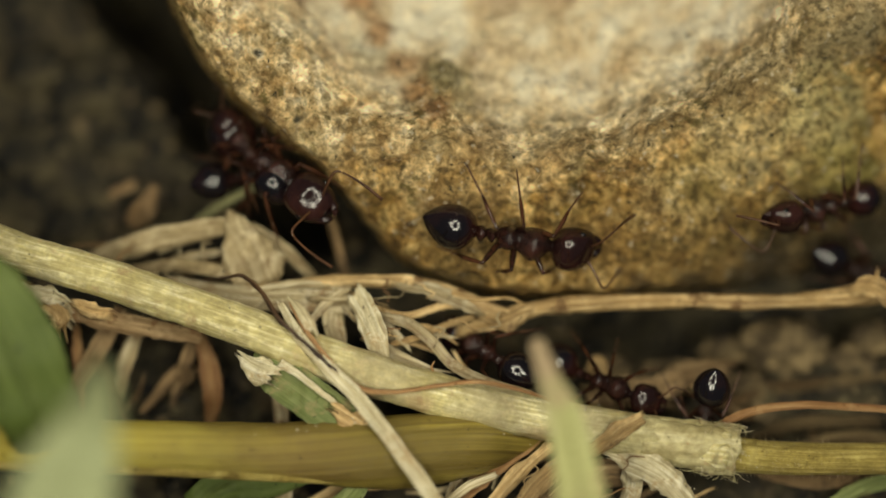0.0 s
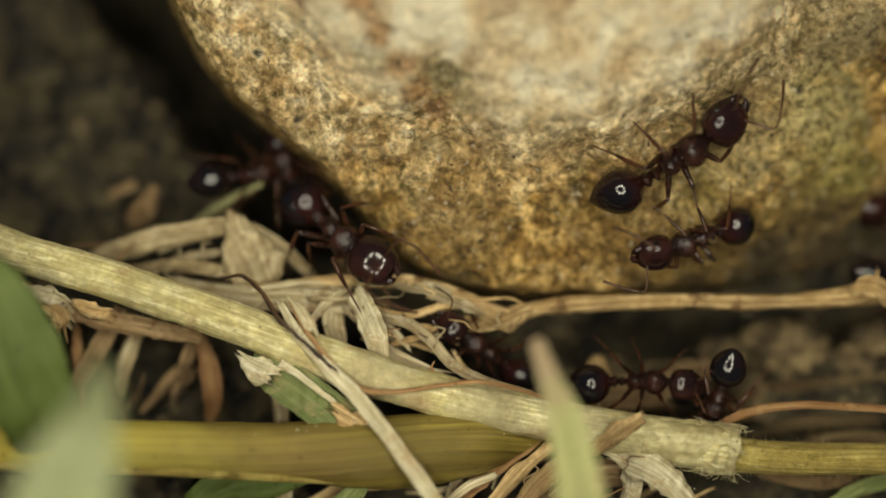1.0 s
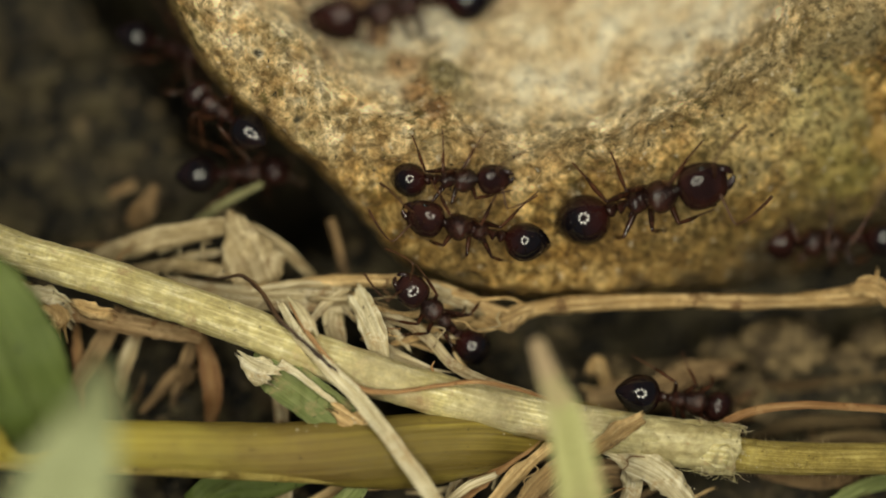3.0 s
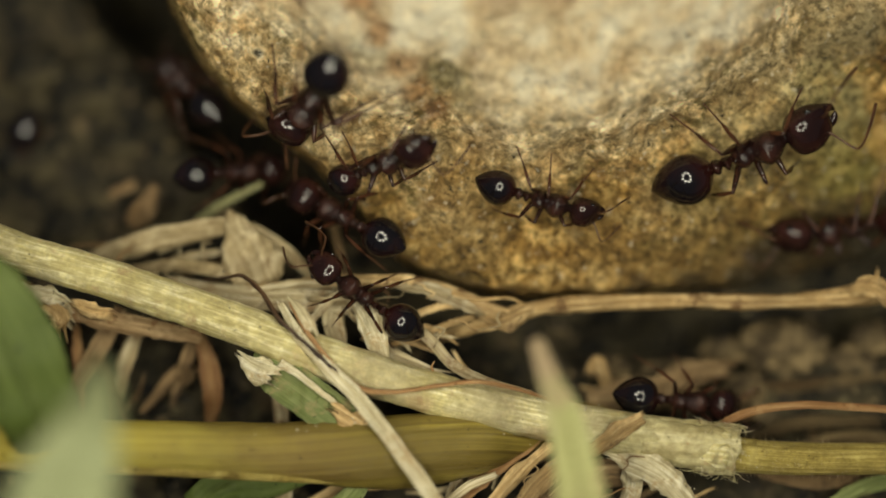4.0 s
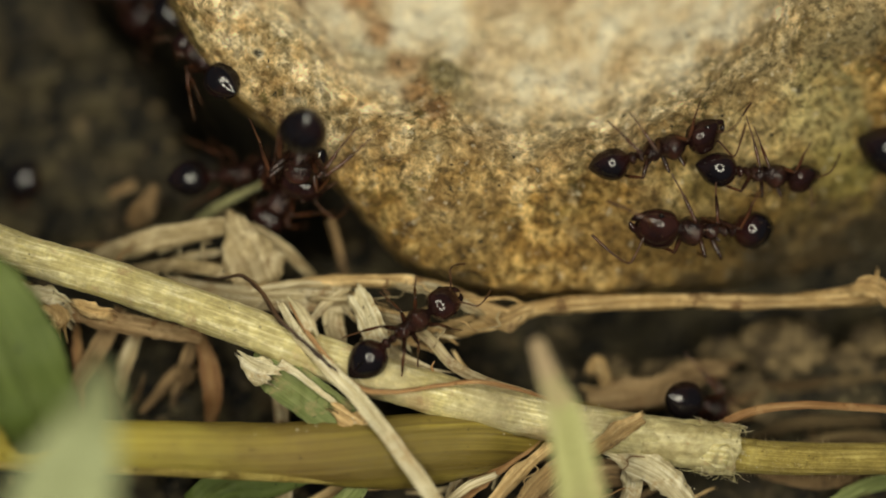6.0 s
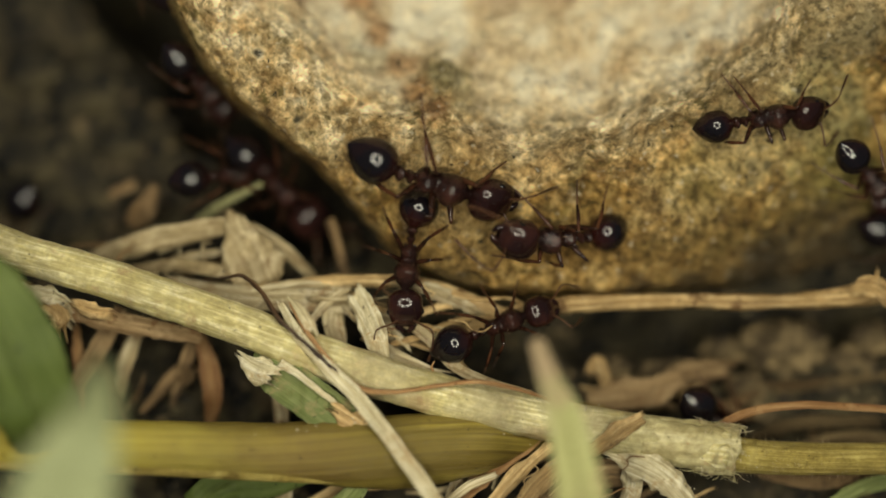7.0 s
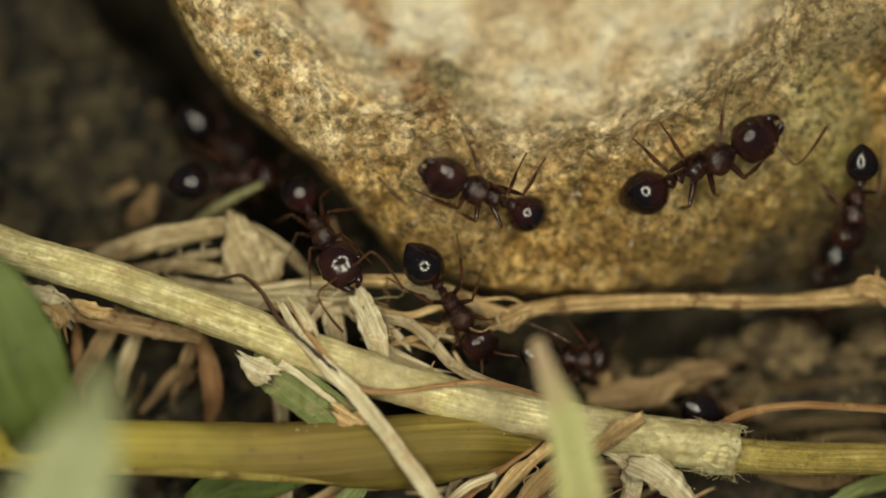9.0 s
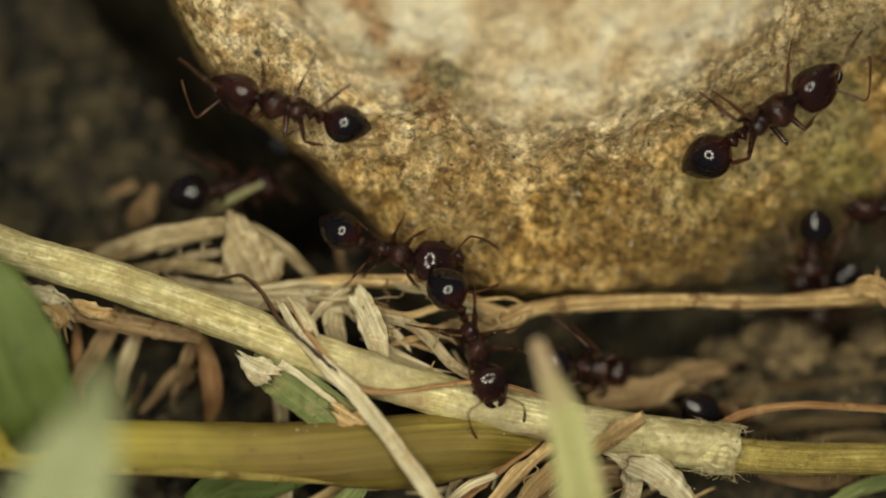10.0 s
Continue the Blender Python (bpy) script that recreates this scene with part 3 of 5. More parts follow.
# ---- plants and litter ----
def main_stalk():
    root = tagged(hold("straw_stalk", *(-5.54, -5.99, -0.4)), "thick pale yellow dry grass stalk with a frayed joint", "grass stalk")
    tube("culm", [(-37.17, 5.9, -3.5), (-27.97, 2.07, 0.2), (-23.4, 0.15, 0.6), (-17.42, -1.67, 0.7), (-11.44, -3.73, 0.8), (-5.48, -6.08, 0.8), (0.48, -7.9, 0.7), (5.25, -8.96, 0.6), (10.34, -9.89, 0.5), (14.98, -10.61, 0.4)],
         [1.0, 1.02, 1.03, 1.06, 1.08, 1.16, 1.12, 1.1, 1.2, 1.28], STRAW, root, sides=40, count=150, ribs=0.006, rib_count=17, rough=0.035, seed=1)
    tube("runner", [(13.95, -10.5, 0.3), (15.73, -10.91, 0.4), (19.02, -11.09, 0.4), (24.4, -11.15, 0.4), (29.65, -11.82, -1.5), (34.88, -12.78, -5)],
         [0.9, 0.92, 0.86, 0.84, 0.84, 0.8], RUNNER, root, sides=32, count=60, ribs=0.012, rib_count=15, rough=0.02, seed=2)
    tube("sheath", [(10.49, -9.92, 0.5), (11.83, -10.16, 0.5), (13.63, -10.43, 0.45), (15.07, -10.64, 0.4), (15.49, -10.7, 0.4)], [1.14, 1.24, 1.3, 1.33, 1.34], NODE, root, sides=56, count=50, ribs=0.02, rib_count=11, rough=0.06, tear=0.2, seed=5)
    curls([(12.14, -10.23, 0.4), (13.63, -10.46, 0.4), (14.83, -10.64, 0.4), (15.49, -10.73, 0.4)], 1.36, 60, NODE, root, 31)
    curls([(13.19, -10.41, 0.4), (14.53, -10.58, 0.4), (15.73, -10.76, 0.4)], 1.38, 26, HUSK, root, 32)
    hairs([(13.04, -10.38, 0.4), (14.23, -10.52, 0.4), (15.43, -10.7, 0.4)], 1.33, 90, HUSK, root, 3)
    hairs([(15.43, -10.91, 0.4), (19.02, -11.09, 0.4), (24.4, -11.15, 0.4)], 0.86, 320, HUSK, root, 4)
    hairs([(-23.4, 0.15, 0.6), (-11.44, -3.73, 0.8), (0.48, -7.9, 0.7), (10.34, -9.89, 0.5)], 1.08, 60, HUSK, root, 5)
    return root


def yellow_stem():
    root = tagged(hold("olive_stem", *(-8.48, -10.73, 0.5)), "thick olive green and yellow streaked fresh grass stem", "grass stem")
    tube("sheath", [(-42.9, -8.03, -4), (-31.92, -9.69, 2.2), (-23.01, -10.1, 2.6), (-15.71, -10.36, 2.3), (-8.41, -10.63, 1.6), (-2.5, -10.69, 0.9), (1.38, -10.31, 0.1), (4.42, -9.82, -1.2), (8.56, -9.27, -4)],
         [1.2, 1.35, 1.4, 1.42, 1.55, 1.95, 1.75, 1.2, 0.9], OLIVE, root, sides=40, count=110, ribs=0.01, rib_count=13, rough=0.02, seed=3)
    tube("sheath_edge", [(-31.65, -10.63, 3.2), (-22.81, -11.09, 3.6), (-15.58, -11.41, 3.3), (-8.34, -11.89, 2.6), (-4.25, -12.08, 1.9), (-0.71, -11.85, 1.2)], [0.2, 0.25, 0.25, 0.22, 0.18, 0.06], RUNNER, root, sides=12, count=60, flat=0.5, seed=6)
    return root


def simple(ob, label, category):
    return tagged(ob, label, category)


def leaf(name, points, widths, material, label, turn=0.0, arch=0.15, seed=0, category="grass leaf"):
    """A grass leaf with its midrib."""
    root = tagged(hold(name, *points[-1]), label, category)
    blade("lamina", points, widths, material, root, turn=turn, arch=arch, crumple=0.05, seed=seed)
    raised = [(u, v, w + arch * b * 0.5 + 0.03) for (u, v, w), b in zip(points, widths)]
    tube("midrib", raised, [0.05 + 0.035 * b for b in widths], material, root, sides=8, flat=0.6, seed=seed + 1)
    return root


def curls(points, reach, count, material, parent, seed):
    """Short curled fibres frayed off a stem and lying on its skin, all in one mesh."""
    rng = random.Random(seed)
    line, tan, _ = lane(points, 60)
    verts, faces, uvs = [], [], []
    for _ in range(count):
        k = min(59, int(60 * rng.random() ** 0.7))
        t = Vector(tan[k])
        side = t.cross(Vector((0, 0, 1))).normalized()
        up = side.cross(t)
        a, along, lift = rng.uniform(-0.3, math.pi + 0.3), 0.0, 0.0
        turn, spin, length = rng.uniform(-1.5, 1.5), rng.uniform(-0.5, 0.5), rng.uniform(0.4, 1.2)
        wide = rng.uniform(0.015, 0.035)
        rise = rng.uniform(-0.02, 0.05)
        n = len(verts)
        for i in range(8):
            out = side * math.cos(a) + up * math.sin(a)
            p = Vector(line[k]) + t * along + out * (reach + 0.03 + max(0.0, lift))
            across = t * math.sin(turn) + side * 0.6 + up * 0.2
            w = wide * (1 - 0.8 * (i / 7) ** 3)
            for q in (across * w, out * w, -across * w):
                verts.append(at(*(p + q)))
                uvs.append((i * 0.2 + seed, q.length * 2))
            step = length / 8
            along += step * math.cos(turn)
            a += step * math.sin(turn) / reach
            lift += rise
            turn += spin
        for i in range(7):
            for j in range(3):
                b = n + i * 3
                faces.append((b + j, b + (j + 1) % 3, b + 3 + (j + 1) % 3, b + 3 + j))
    return tagged(link_mesh("fray", verts, faces, material, parent, uvs), kind="stuff")


def hairs(points, reach, count, material, parent, seed):
    """Fine hairs standing off a stem, all in one mesh."""
    rng = random.Random(seed)
    line, tan, _ = lane(points, 60)
    verts, faces = [], []
    for _ in range(count):
        k = rng.randrange(60)
        t = Vector(tan[k])
        side = t.cross(Vector((0, 0, 1))).normalized()
        a = rng.uniform(0, 2 * math.pi)
        out = side * math.cos(a) + side.cross(t) * math.sin(a)
        p = Vector(line[k]) + out * reach * 0.97
        q = p + (out + t * rng.uniform(-0.6, 0.6) + Vector((0, 0, rng.uniform(-0.3, 0.3)))) * rng.uniform(0.12, 0.4)
        wide = t * 0.014
        n = len(verts)
        verts += [at(*(p - wide)), at(*(p + wide)), at(*(p + out.cross(t) * 0.02)), at(*q)]
        faces += [(n, n + 1, n + 3), (n + 1, n + 2, n + 3), (n + 2, n, n + 3)]
    return tagged(link_mesh("hairs", verts, faces, material, parent), kind="stuff")


def litter():
    # pale root along the stone's foot
    root = tagged(hold("pale_root", *(12.73, -2.82, -2.4)), "long pale tan dry root along the foot of the stone", "root")
    tube("main_root", [(28.4, -1.21, -4), (23.95, -2.26, -2.2), (18.79, -2.81, -2), (12.68, -2.8, -1.9), (8.1, -2.92, -1.8), (4.75, -3.23, -1.7), (2.92, -3.8, -1.6), (0.49, -4.58, -3), (-1.39, -5.01, -6)],
         [0.5, 0.6, 0.4, 0.4, 0.43, 0.42, 0.4, 0.3, 0.25], ROOT, root, sides=18, count=110, ribs=0.06, rib_count=5, rough=0.16, seed=4)
    blade("bark_flake", [(21.73, -2.25, -1.4), (22.72, -1.94, -1), (23.66, -2.39, -1.2), (24.58, -3.17, -2)], [0.5, 1.1, 1.2, 0.6], ROOT, root, arch=0.5, ragged=0.9, frayed=(1.2, 1.0), seed=81)
    blade("bark_flake", [(22.6, -2.55, -1.2), (23.09, -1.78, -0.9), (23.23, -1.33, -1)], [0.4, 0.6, 0.2], ROOT, root, arch=0.5, ragged=0.9, frayed=(0.6, 1.2), seed=82)
    blade("bark_flake", [(2, -3.61, -1.4), (3.06, -3.96, -1), (3.97, -3.6, -1.1), (4.88, -3.15, -1.3)], [0.4, 0.9, 0.8, 0.4], ROOT, root, arch=0.5, ragged=0.9, frayed=(1.2, 1.0), seed=83)
    tube("side_root", [(3.67, -3.61, -1.4), (2.9, -4.14, -1), (2, -4.37, -1.4), (1.1, -4.25, -2.2)], [0.16, 0.13, 0.1, 0.05], ROOT, root, sides=8, count=30, rough=0.2, seed=84)
    root = tagged(hold("pale_root", *(-0.12, -2.41, -2)), "forked pale tan dry root beside the stone", "root")
    tube("main_root", [(3.52, -3.61, -1.5), (2, -3, -1.4), (-0.12, -2.16, -1.5), (-2.55, -1.7, -1.6), (-6.82, -1.8, -1.8), (-11.14, -2.17, -2.4), (-15.19, -2.01, -5.5)],
         [0.35, 0.42, 0.36, 0.34, 0.3, 0.28, 0.25], ROOT, root, sides=16, count=90, ribs=0.06, rib_count=5, rough=0.16, seed=5)
    blade("bark_flake", [(-2.55, -1.94, -1.2), (-1.03, -2.15, -0.9), (0.48, -2.69, -0.9), (2, -3.36, -1)], [0.4, 0.7, 0.7, 0.4], HUSK, root, arch=0.5, ragged=0.8, frayed=(1.2, 1.0), seed=85)
    tube("side_root", [(-0.73, -2.04, -1.5), (0.48, -2.39, -1), (1.99, -2.69, -0.9), (3.52, -2.64, -1.3), (4.44, -3.01, -1.6)], [0.14, 0.14, 0.12, 0.1, 0.06], ROOT, root, sides=8, count=36, rough=0.2, seed=86)
    # crossing strip, twig and fibre in front of the stalk
    simple(blade("straw_strip", [(-8.6, -2.8, 1), (-7.49, -4.54, 2), (-6, -6.14, 2.4), (-4.22, -7.93, 2.9), (-2.45, -10.16, 3.5), (0.17, -13.82, 3.4), (3.54, -19.49, -2)],
                 [0.35, 0.66, 0.78, 0.84, 0.84, 0.84, 0.8], PALE, arch=0.3, frayed=(0.6, 0), seed=6), "split pale dry straw strip lying across the stalk", "straw")
    simple(blade("straw_strip", [(-8.05, -2.78, 1.6), (-7.04, -4.39, 2.2), (-5.41, -6.44, 2.3), (-3.96, -8.09, 1.9), (-2.79, -9.33, 1.2), (-1.77, -10, 0.2)],
                 [0.15, 0.25, 0.28, 0.28, 0.26, 0.2], FIBRE, arch=0.4, seed=7), "thin brown dry straw strip on the stalk", "straw")
    simple(tube("dark_twig", [(-14.02, -1.82, -3.5), (-11.72, -1.54, -0.5), (-10.57, -1.46, 0.6), (-9.45, -2.34, 1.5), (-8.51, -3.74, 2.2), (-7.03, -5.03, 2.4), (-5.7, -6.29, 2.4), (-4.67, -7.14, 2.4)],
                [0.07, 0.08, 0.1, 0.11, 0.13, 0.11, 0.11, 0.08], TWIG, sides=9, count=90, rough=0.3, seed=8), "thin dark brown bent twig over the stalk", "twig")
    simple(tube("fibre", [(-5.71, -6.15, 2.3), (-4.24, -7.27, 2.3), (-2.47, -7.45, 2.2), (-0.41, -7.16, 2.2), (1.95, -6.93, 2.1), (4.31, -7.44, 1.9), (5.84, -8.07, 0.9)],
                [0.12, 0.15, 0.13, 0.12, 0.12, 0.1, 0.08], FIBRE, sides=8, count=70, rough=0.15, seed=9), "thin red-brown fibre curving over the stalk", "fibre")
    # cut green blade
    cut = tagged(hold("grass_leaf", *(-5.48, -8.97, 0.8)), "short green grass leaf with torn dry ends", "grass leaf")
    blade("lamina", [(-10.01, -5.93, 0.8), (-8.72, -6.62, 1.3), (-7.07, -7.72, 1.7), (-5.58, -8.78, 1.8), (-4.79, -9.34, 1.8)], [1.5, 2.1, 2.3, 2.1, 1.7], GREEN, cut, arch=0.15, frayed=(0.9, 1.2), seed=10)
    blade("dry_tip", [(-10.71, -5.62, 1), (-10.14, -6.05, 1.4), (-9.44, -6.36, 1.6), (-8.7, -6.54, 1.7)], [0.25, 1.0, 1.6, 1.3], PALE, cut, arch=0.35, ragged=0.5, frayed=(0.7, 1.0), seed=11, label="torn pale papery tip")
    blade("dry_edge", [(-8.54, -5.94, 1.8), (-7.49, -6.61, 2.05), (-6.16, -7.63, 2.1), (-5.13, -8.47, 2)], [0.45, 0.34, 0.3, 0.2], PALE, cut, arch=0.4, ragged=0.6, seed=13)
    blade("dry_patch", [(-5.72, -8.28, 2.15), (-5.07, -8.66, 2.15), (-4.25, -9.17, 2), (-3.61, -9.62, 1.6)], [0.5, 1.0, 1.4, 0.7], ROOT, cut, arch=0.3, ragged=1.0, frayed=(1.4, 1.4), seed=14)
    simple(blade("straw_sliver", [(-7.96, -2.63, 1.6), (-7.49, -3.16, 2), (-6.95, -3.95, 2.2), (-6.73, -4.4, 2)], [0.25, 0.5, 0.66, 0.35], PALE, arch=0.4, frayed=(0.8, 0.8), seed=15), "small pale sliver standing off the stalk", "straw")
    # husks and curled straw between stalk and stone
    simple(blade("husk", [(-4.7, -2.38, -0.4), (-4.01, -3.56, 0.2), (-3.47, -4.9, 0.5), (-3.35, -6.26, 0.2)], [1.3, 1.5, 1.3, 0.9], PALE, turn=20, arch=0.35, frayed=(0.8, 0.5), seed=12), "upright whitish papery husk between stalk and root", "husk")
    simple(blade("husk", [(-5.32, -1.8, -2.2), (-5.88, -3.61, -1.2), (-5.55, -5.4, -0.6)], [1.0, 1.3, 1.0], HUSK, turn=-25, arch=0.3, frayed=(0.6, 0.5), seed=13), "pale papery husk between stalk and root", "husk")
    simple(blade("curled_straw", [(-3.44, -3.59, -0.6), (-1.92, -3.93, -0.1), (-0.57, -4.91, 0.2), (0.48, -6.09, 0.5), (2.26, -7, 0.8), (4.66, -7.67, 0.6)], [0.55, 0.6, 0.62, 0.6, 0.55, 0.4], HUSK, arch=0.5, seed=14), "curved pale straw strip behind the stalk", "straw")
    simple(blade("curled_straw", [(-2.84, -5.11, -0.9), (-1.33, -4.7, -0.5), (0.18, -4.05, -0.8), (1.7, -3.62, -1.6)], [0.3, 0.35, 0.35, 0.3], ROOT, arch=0.5, seed=15), "thin tan straw curl behind the stalk", "straw")
    simple(blade("curled_straw", [(-3.76, -3.15, -1.2), (-1.93, -3.6, -0.9), (0.18, -3, -1.1), (2, -3.24, -1.3)], [0.4, 0.4, 0.4, 0.3], ROOT, arch=0.5, seed=16), "thin tan straw curl beside the root", "straw")
    simple(blade("curled_straw", [(-3.14, -5.4, -0.6), (-1.92, -5.97, -0.1), (-0.12, -6.7, 0.3)], [0.8, 0.7, 0.4], HUSK, arch=0.4, seed=17), "broad pale straw strip behind the stalk", "straw")
    # dry leaves towards the dark gap
    simple(blade("dry_leaf", [(-20.04, -0.9, -4.5), (-17.37, 0.03, -3.2), (-14.53, 0.77, -2.6), (-11.16, 1.2, -2.6), (-8.73, 0.03, -3), (-6.94, -1.83, -4)], [0.7, 1.2, 1.25, 0.9, 0.7, 0.5], DIM, arch=0.3, turn=10, seed=18), "long pale tan curved dry leaf", "dry leaf")
    simple(blade("dry_leaf", [(-17.06, -1.2, -3.2), (-14.83, -0.89, -2.6), (-12.34, -1.13, -2.2), (-10.19, -1.8, -2)], [0.5, 0.7, 0.7, 0.5], DIM, arch=0.3, seed=19), "narrow pale dry leaf under the stalk", "dry leaf")
    simple(blade("dry_leaf", [(-11.6, 2.11, -2.4), (-10.95, 0.64, -2), (-10.18, -0.88, -1.9), (-9.61, -2.42, -2.4)], [0.25, 2.0, 3.0, 2.4], DIM, arch=0.2, ragged=0.5, frayed=(0, 0.8), seed=20), "broad torn pale tan leaf piece", "dry leaf")
    simple(blade("dry_leaf", [(-14.83, -1.96, -2.6), (-11.07, -2.55, -1.6), (-6.79, -2.85, -1.2), (-3.76, -3, -1.2)], [0.9, 1.2, 1.3, 0.8], HUSK, arch=0.25, frayed=(0.5, 0.8), seed=21), "pale flat dry leaf above the stalk", "dry leaf")
    simple(blade("grass_leaf", [(-13.67, 1.53, -4.6), (-11.92, 2.58, -4.2), (-9.89, 3.6, -4)], [0.3, 0.45, 0.3], FADED, arch=0.4, seed=22), "small green grass sliver in the dark gap", "grass leaf")
    simple(blade("dry_leaf", [(-17.38, 1.29, -5.5), (-16.53, 2.22, -5), (-15.88, 3.62, -4.8)], [0.8, 1.3, 0.4], BROWN, arch=0.4, seed=23), "small brown dry leaf on the soil", "dry leaf")
    simple(blade("dry_leaf", [(-18.61, 3.03, -6.4), (-17.19, 3.67, -6.4)], [0.5, 0.6], BROWN, arch=0.4, seed=24), "small tan leaf crumb on the soil", "dry leaf")
    simple(tube("stem_piece", [(-6.19, 1.59, -4.5), (-5.7, 0.03, -4), (-5.31, -1.82, -3.6)], [0.3, 0.3, 0.3], BROWN, sides=10, rough=0.1, seed=25), "short brown stem piece beside the stone", "stem")
    # below the stalk
    simple(blade("dry_leaf", [(-25.03, -0.88, -1.5), (-23.03, -1.93, -0.6), (-20.29, -3.13, -0.4), (-16.7, -4.04, -0.6), (-12.85, -4.7, -1.2)], [0.8, 1.1, 1.2, 1.1, 0.8], TAN, arch=0.2, ragged=0.3, frayed=(0.9, 0.5), seed=26), "ragged tan dry leaf under the stalk", "dry leaf")
    simple(blade("husk", [(-21.77, -2.53, -0.3), (-20.55, -3.13, -0.2), (-19.84, -4.03, -0.4)], [0.8, 1.2, 0.4], HUSK, arch=0.4, ragged=0.8, frayed=(1.6, 1.8), seed=27), "torn papery scrap under the stalk", "husk")
    simple(blade("husk", [(-22.9, -1.9, -0.2), (-21.9, -2.35, 0.2), (-20.8, -2.5, 0.1), (-19.9, -2.9, -0.2)], [0.4, 0.9, 1.0, 0.4], PALE, arch=0.5, ragged=1.0, frayed=(1.4, 1.6), turn=25, seed=127), "tattered pale scrap of leaf sheath under the stalk", "husk")
    simple(blade("husk", [(-21.2, -2.9, 0.1), (-20.4, -3.5, 0.3), (-20.2, -4.4, 0.1)], [0.5, 1.1, 0.3], ROOT, arch=0.4, ragged=1.0, frayed=(1.2, 1.8), turn=-20, seed=128), "torn brownish scrap of leaf sheath under the stalk", "husk")
    simple(blade("husk", [(-19.6, -2.9, -0.2), (-18.6, -3.3, 0.0), (-17.6, -3.5, -0.3)], [0.5, 0.9, 0.5], ROOT, arch=0.4, ragged=0.9, frayed=(1.2, 1.2), turn=15, seed=129), "torn tan scrap of leaf sheath under the stalk", "husk")
    simple(blade("dry_leaf", [(-20.69, -8.26, -2.8), (-19.37, -6.69, -2.2), (-18.09, -4.54, -1.8), (-17.33, -3.17, -1.8)], [0.8, 1.1, 1.0, 0.7], TAN, arch=0.4, seed=28), "tan pointed dry blade under the stalk", "dry leaf")
    simple(blade("dry_leaf", [(-17.86, -7.99, -3.4), (-17.23, -6.1, -2.6), (-16.47, -4.25, -2.2)], [0.8, 0.9, 0.7], HUSK, arch=0.4, seed=29), "tan dry blade under the stalk", "dry leaf")
    simple(blade("dry_leaf", [(-13.22, -4.56, -2.4), (-12.71, -6.08, -2.2), (-12.48, -7.93, -2.4), (-12.67, -9.56, -3)], [0.5, 1.0, 1.1, 0.5], FIBRE, arch=0.4, seed=30), "hanging red-brown dry leaf", "dry leaf")
    simple(blade("dry_leaf", [(-13.46, -4.81, -2.6), (-13.89, -5.94, -2.4), (-14.18, -7.18, -2.8)], [0.5, 0.8, 0.3], BROWN, arch=0.4, seed=31), "small curled brown leaf", "dry leaf")
    simple(blade("straw_stub", [(-8.88, -7.57, -1.6), (-8.61, -9.36, -1.2), (-8.5, -11.77, -1), (-8.66, -14.91, -2)], [0.9, 0.9, 0.95, 0.9], HUSK, arch=0.5, seed=32), "upright pale straw stub behind the stem", "straw")
    # bottom tangle
    for k, (pts, wid, mat, lab) in enumerate((
            ([(-0.72, -14.69, -0.2), (1.98, -12.27, 0), (4.39, -10.49, -0.2), (6.85, -8.91, -1.2)], (0.7, 0.9, 0.8, 0.5), FIBRE, "red-brown dry straw under the stalk"),
            ([(1.68, -14.65, 0.2), (3.47, -12.37, 0.5), (5.27, -10.74, 0.3), (7.73, -9.18, -0.8)], (0.6, 0.8, 0.7, 0.4), ROOT, "tan dry straw under the stalk"),
            ([(3.5, -15.04, -0.6), (4.99, -12.59, -0.2), (7.37, -10.75, 0.2), (9.02, -9.86, 0.1)], (0.8, 1.1, 0.9, 0.5), ROOT, "broad tan dry straw under the stalk"),
            ([(-0.12, -13.72, 0.4), (1.37, -12.51, 0.6), (2.87, -11.93, 0.4)], (0.4, 0.5, 0.4), HUSK, "short pale straw under the stalk"),
            ([(7.7, -10.7, 1.5), (8.95, -9.72, 2), (10.5, -8.85, 1.9)], (0.8, 1.15, 0.8), ROOT, "tan straw scrap lying across the stalk"),
            ([(-7.39, -13.91, -1.2), (-4.95, -12.71, -0.8), (-1.94, -12.37, -1)], (0.8, 0.9, 0.7), ROOT, "tan straw under the olive stem"),
            ([(5.33, -13.91, -1.2), (6.83, -12.35, -0.8), (8.91, -11.71, -0.4), (11.32, -12.16, -0.4)], (1.0, 1.2, 1.2, 0.8), BROWN, "brown dry leaf under the stalk"),
            ([(17.01, -11.9, -2.4), (20.04, -12.49, -2.2), (25.01, -12.08, -2.6)], (0.8, 1.0, 0.8), BROWN, "brown dry straw on the soil"),
            ([(20.55, -13.95, -1.6), (22.64, -12.78, -1.4), (25.46, -12.15, -1.8)], (0.7, 0.9, 0.7), GREEN, "faded green blade on the soil"))):
        simple(blade("straw", pts, wid, mat, arch=0.35, ragged=0.25, frayed=(0.6, 0.6), turn=(k * 37) % 50 - 25, seed=40 + k), lab, "straw")
    simple(blade("husk", [(8.54, -10.72, 0.6), (10.28, -11.26, 1.2), (11.76, -12.15, 1.2), (13.16, -13.7, 0.6)], [0.9, 1.6, 1.5, 0.9], PALE, arch=0.5, ragged=0.6, frayed=(1.0, 0.6), seed=51), "whitish papery husk hanging under the joint", "husk")
    simple(blade("husk", [(9.46, -10.75, 0.2), (10.04, -12.22, 0.5), (9.46, -14.05, 0.2)], [0.9, 1.2, 0.9], PALE, arch=0.5, turn=30, ragged=0.5, frayed=(1.0, 0.6), seed=52), "torn pale husk under the joint", "husk")
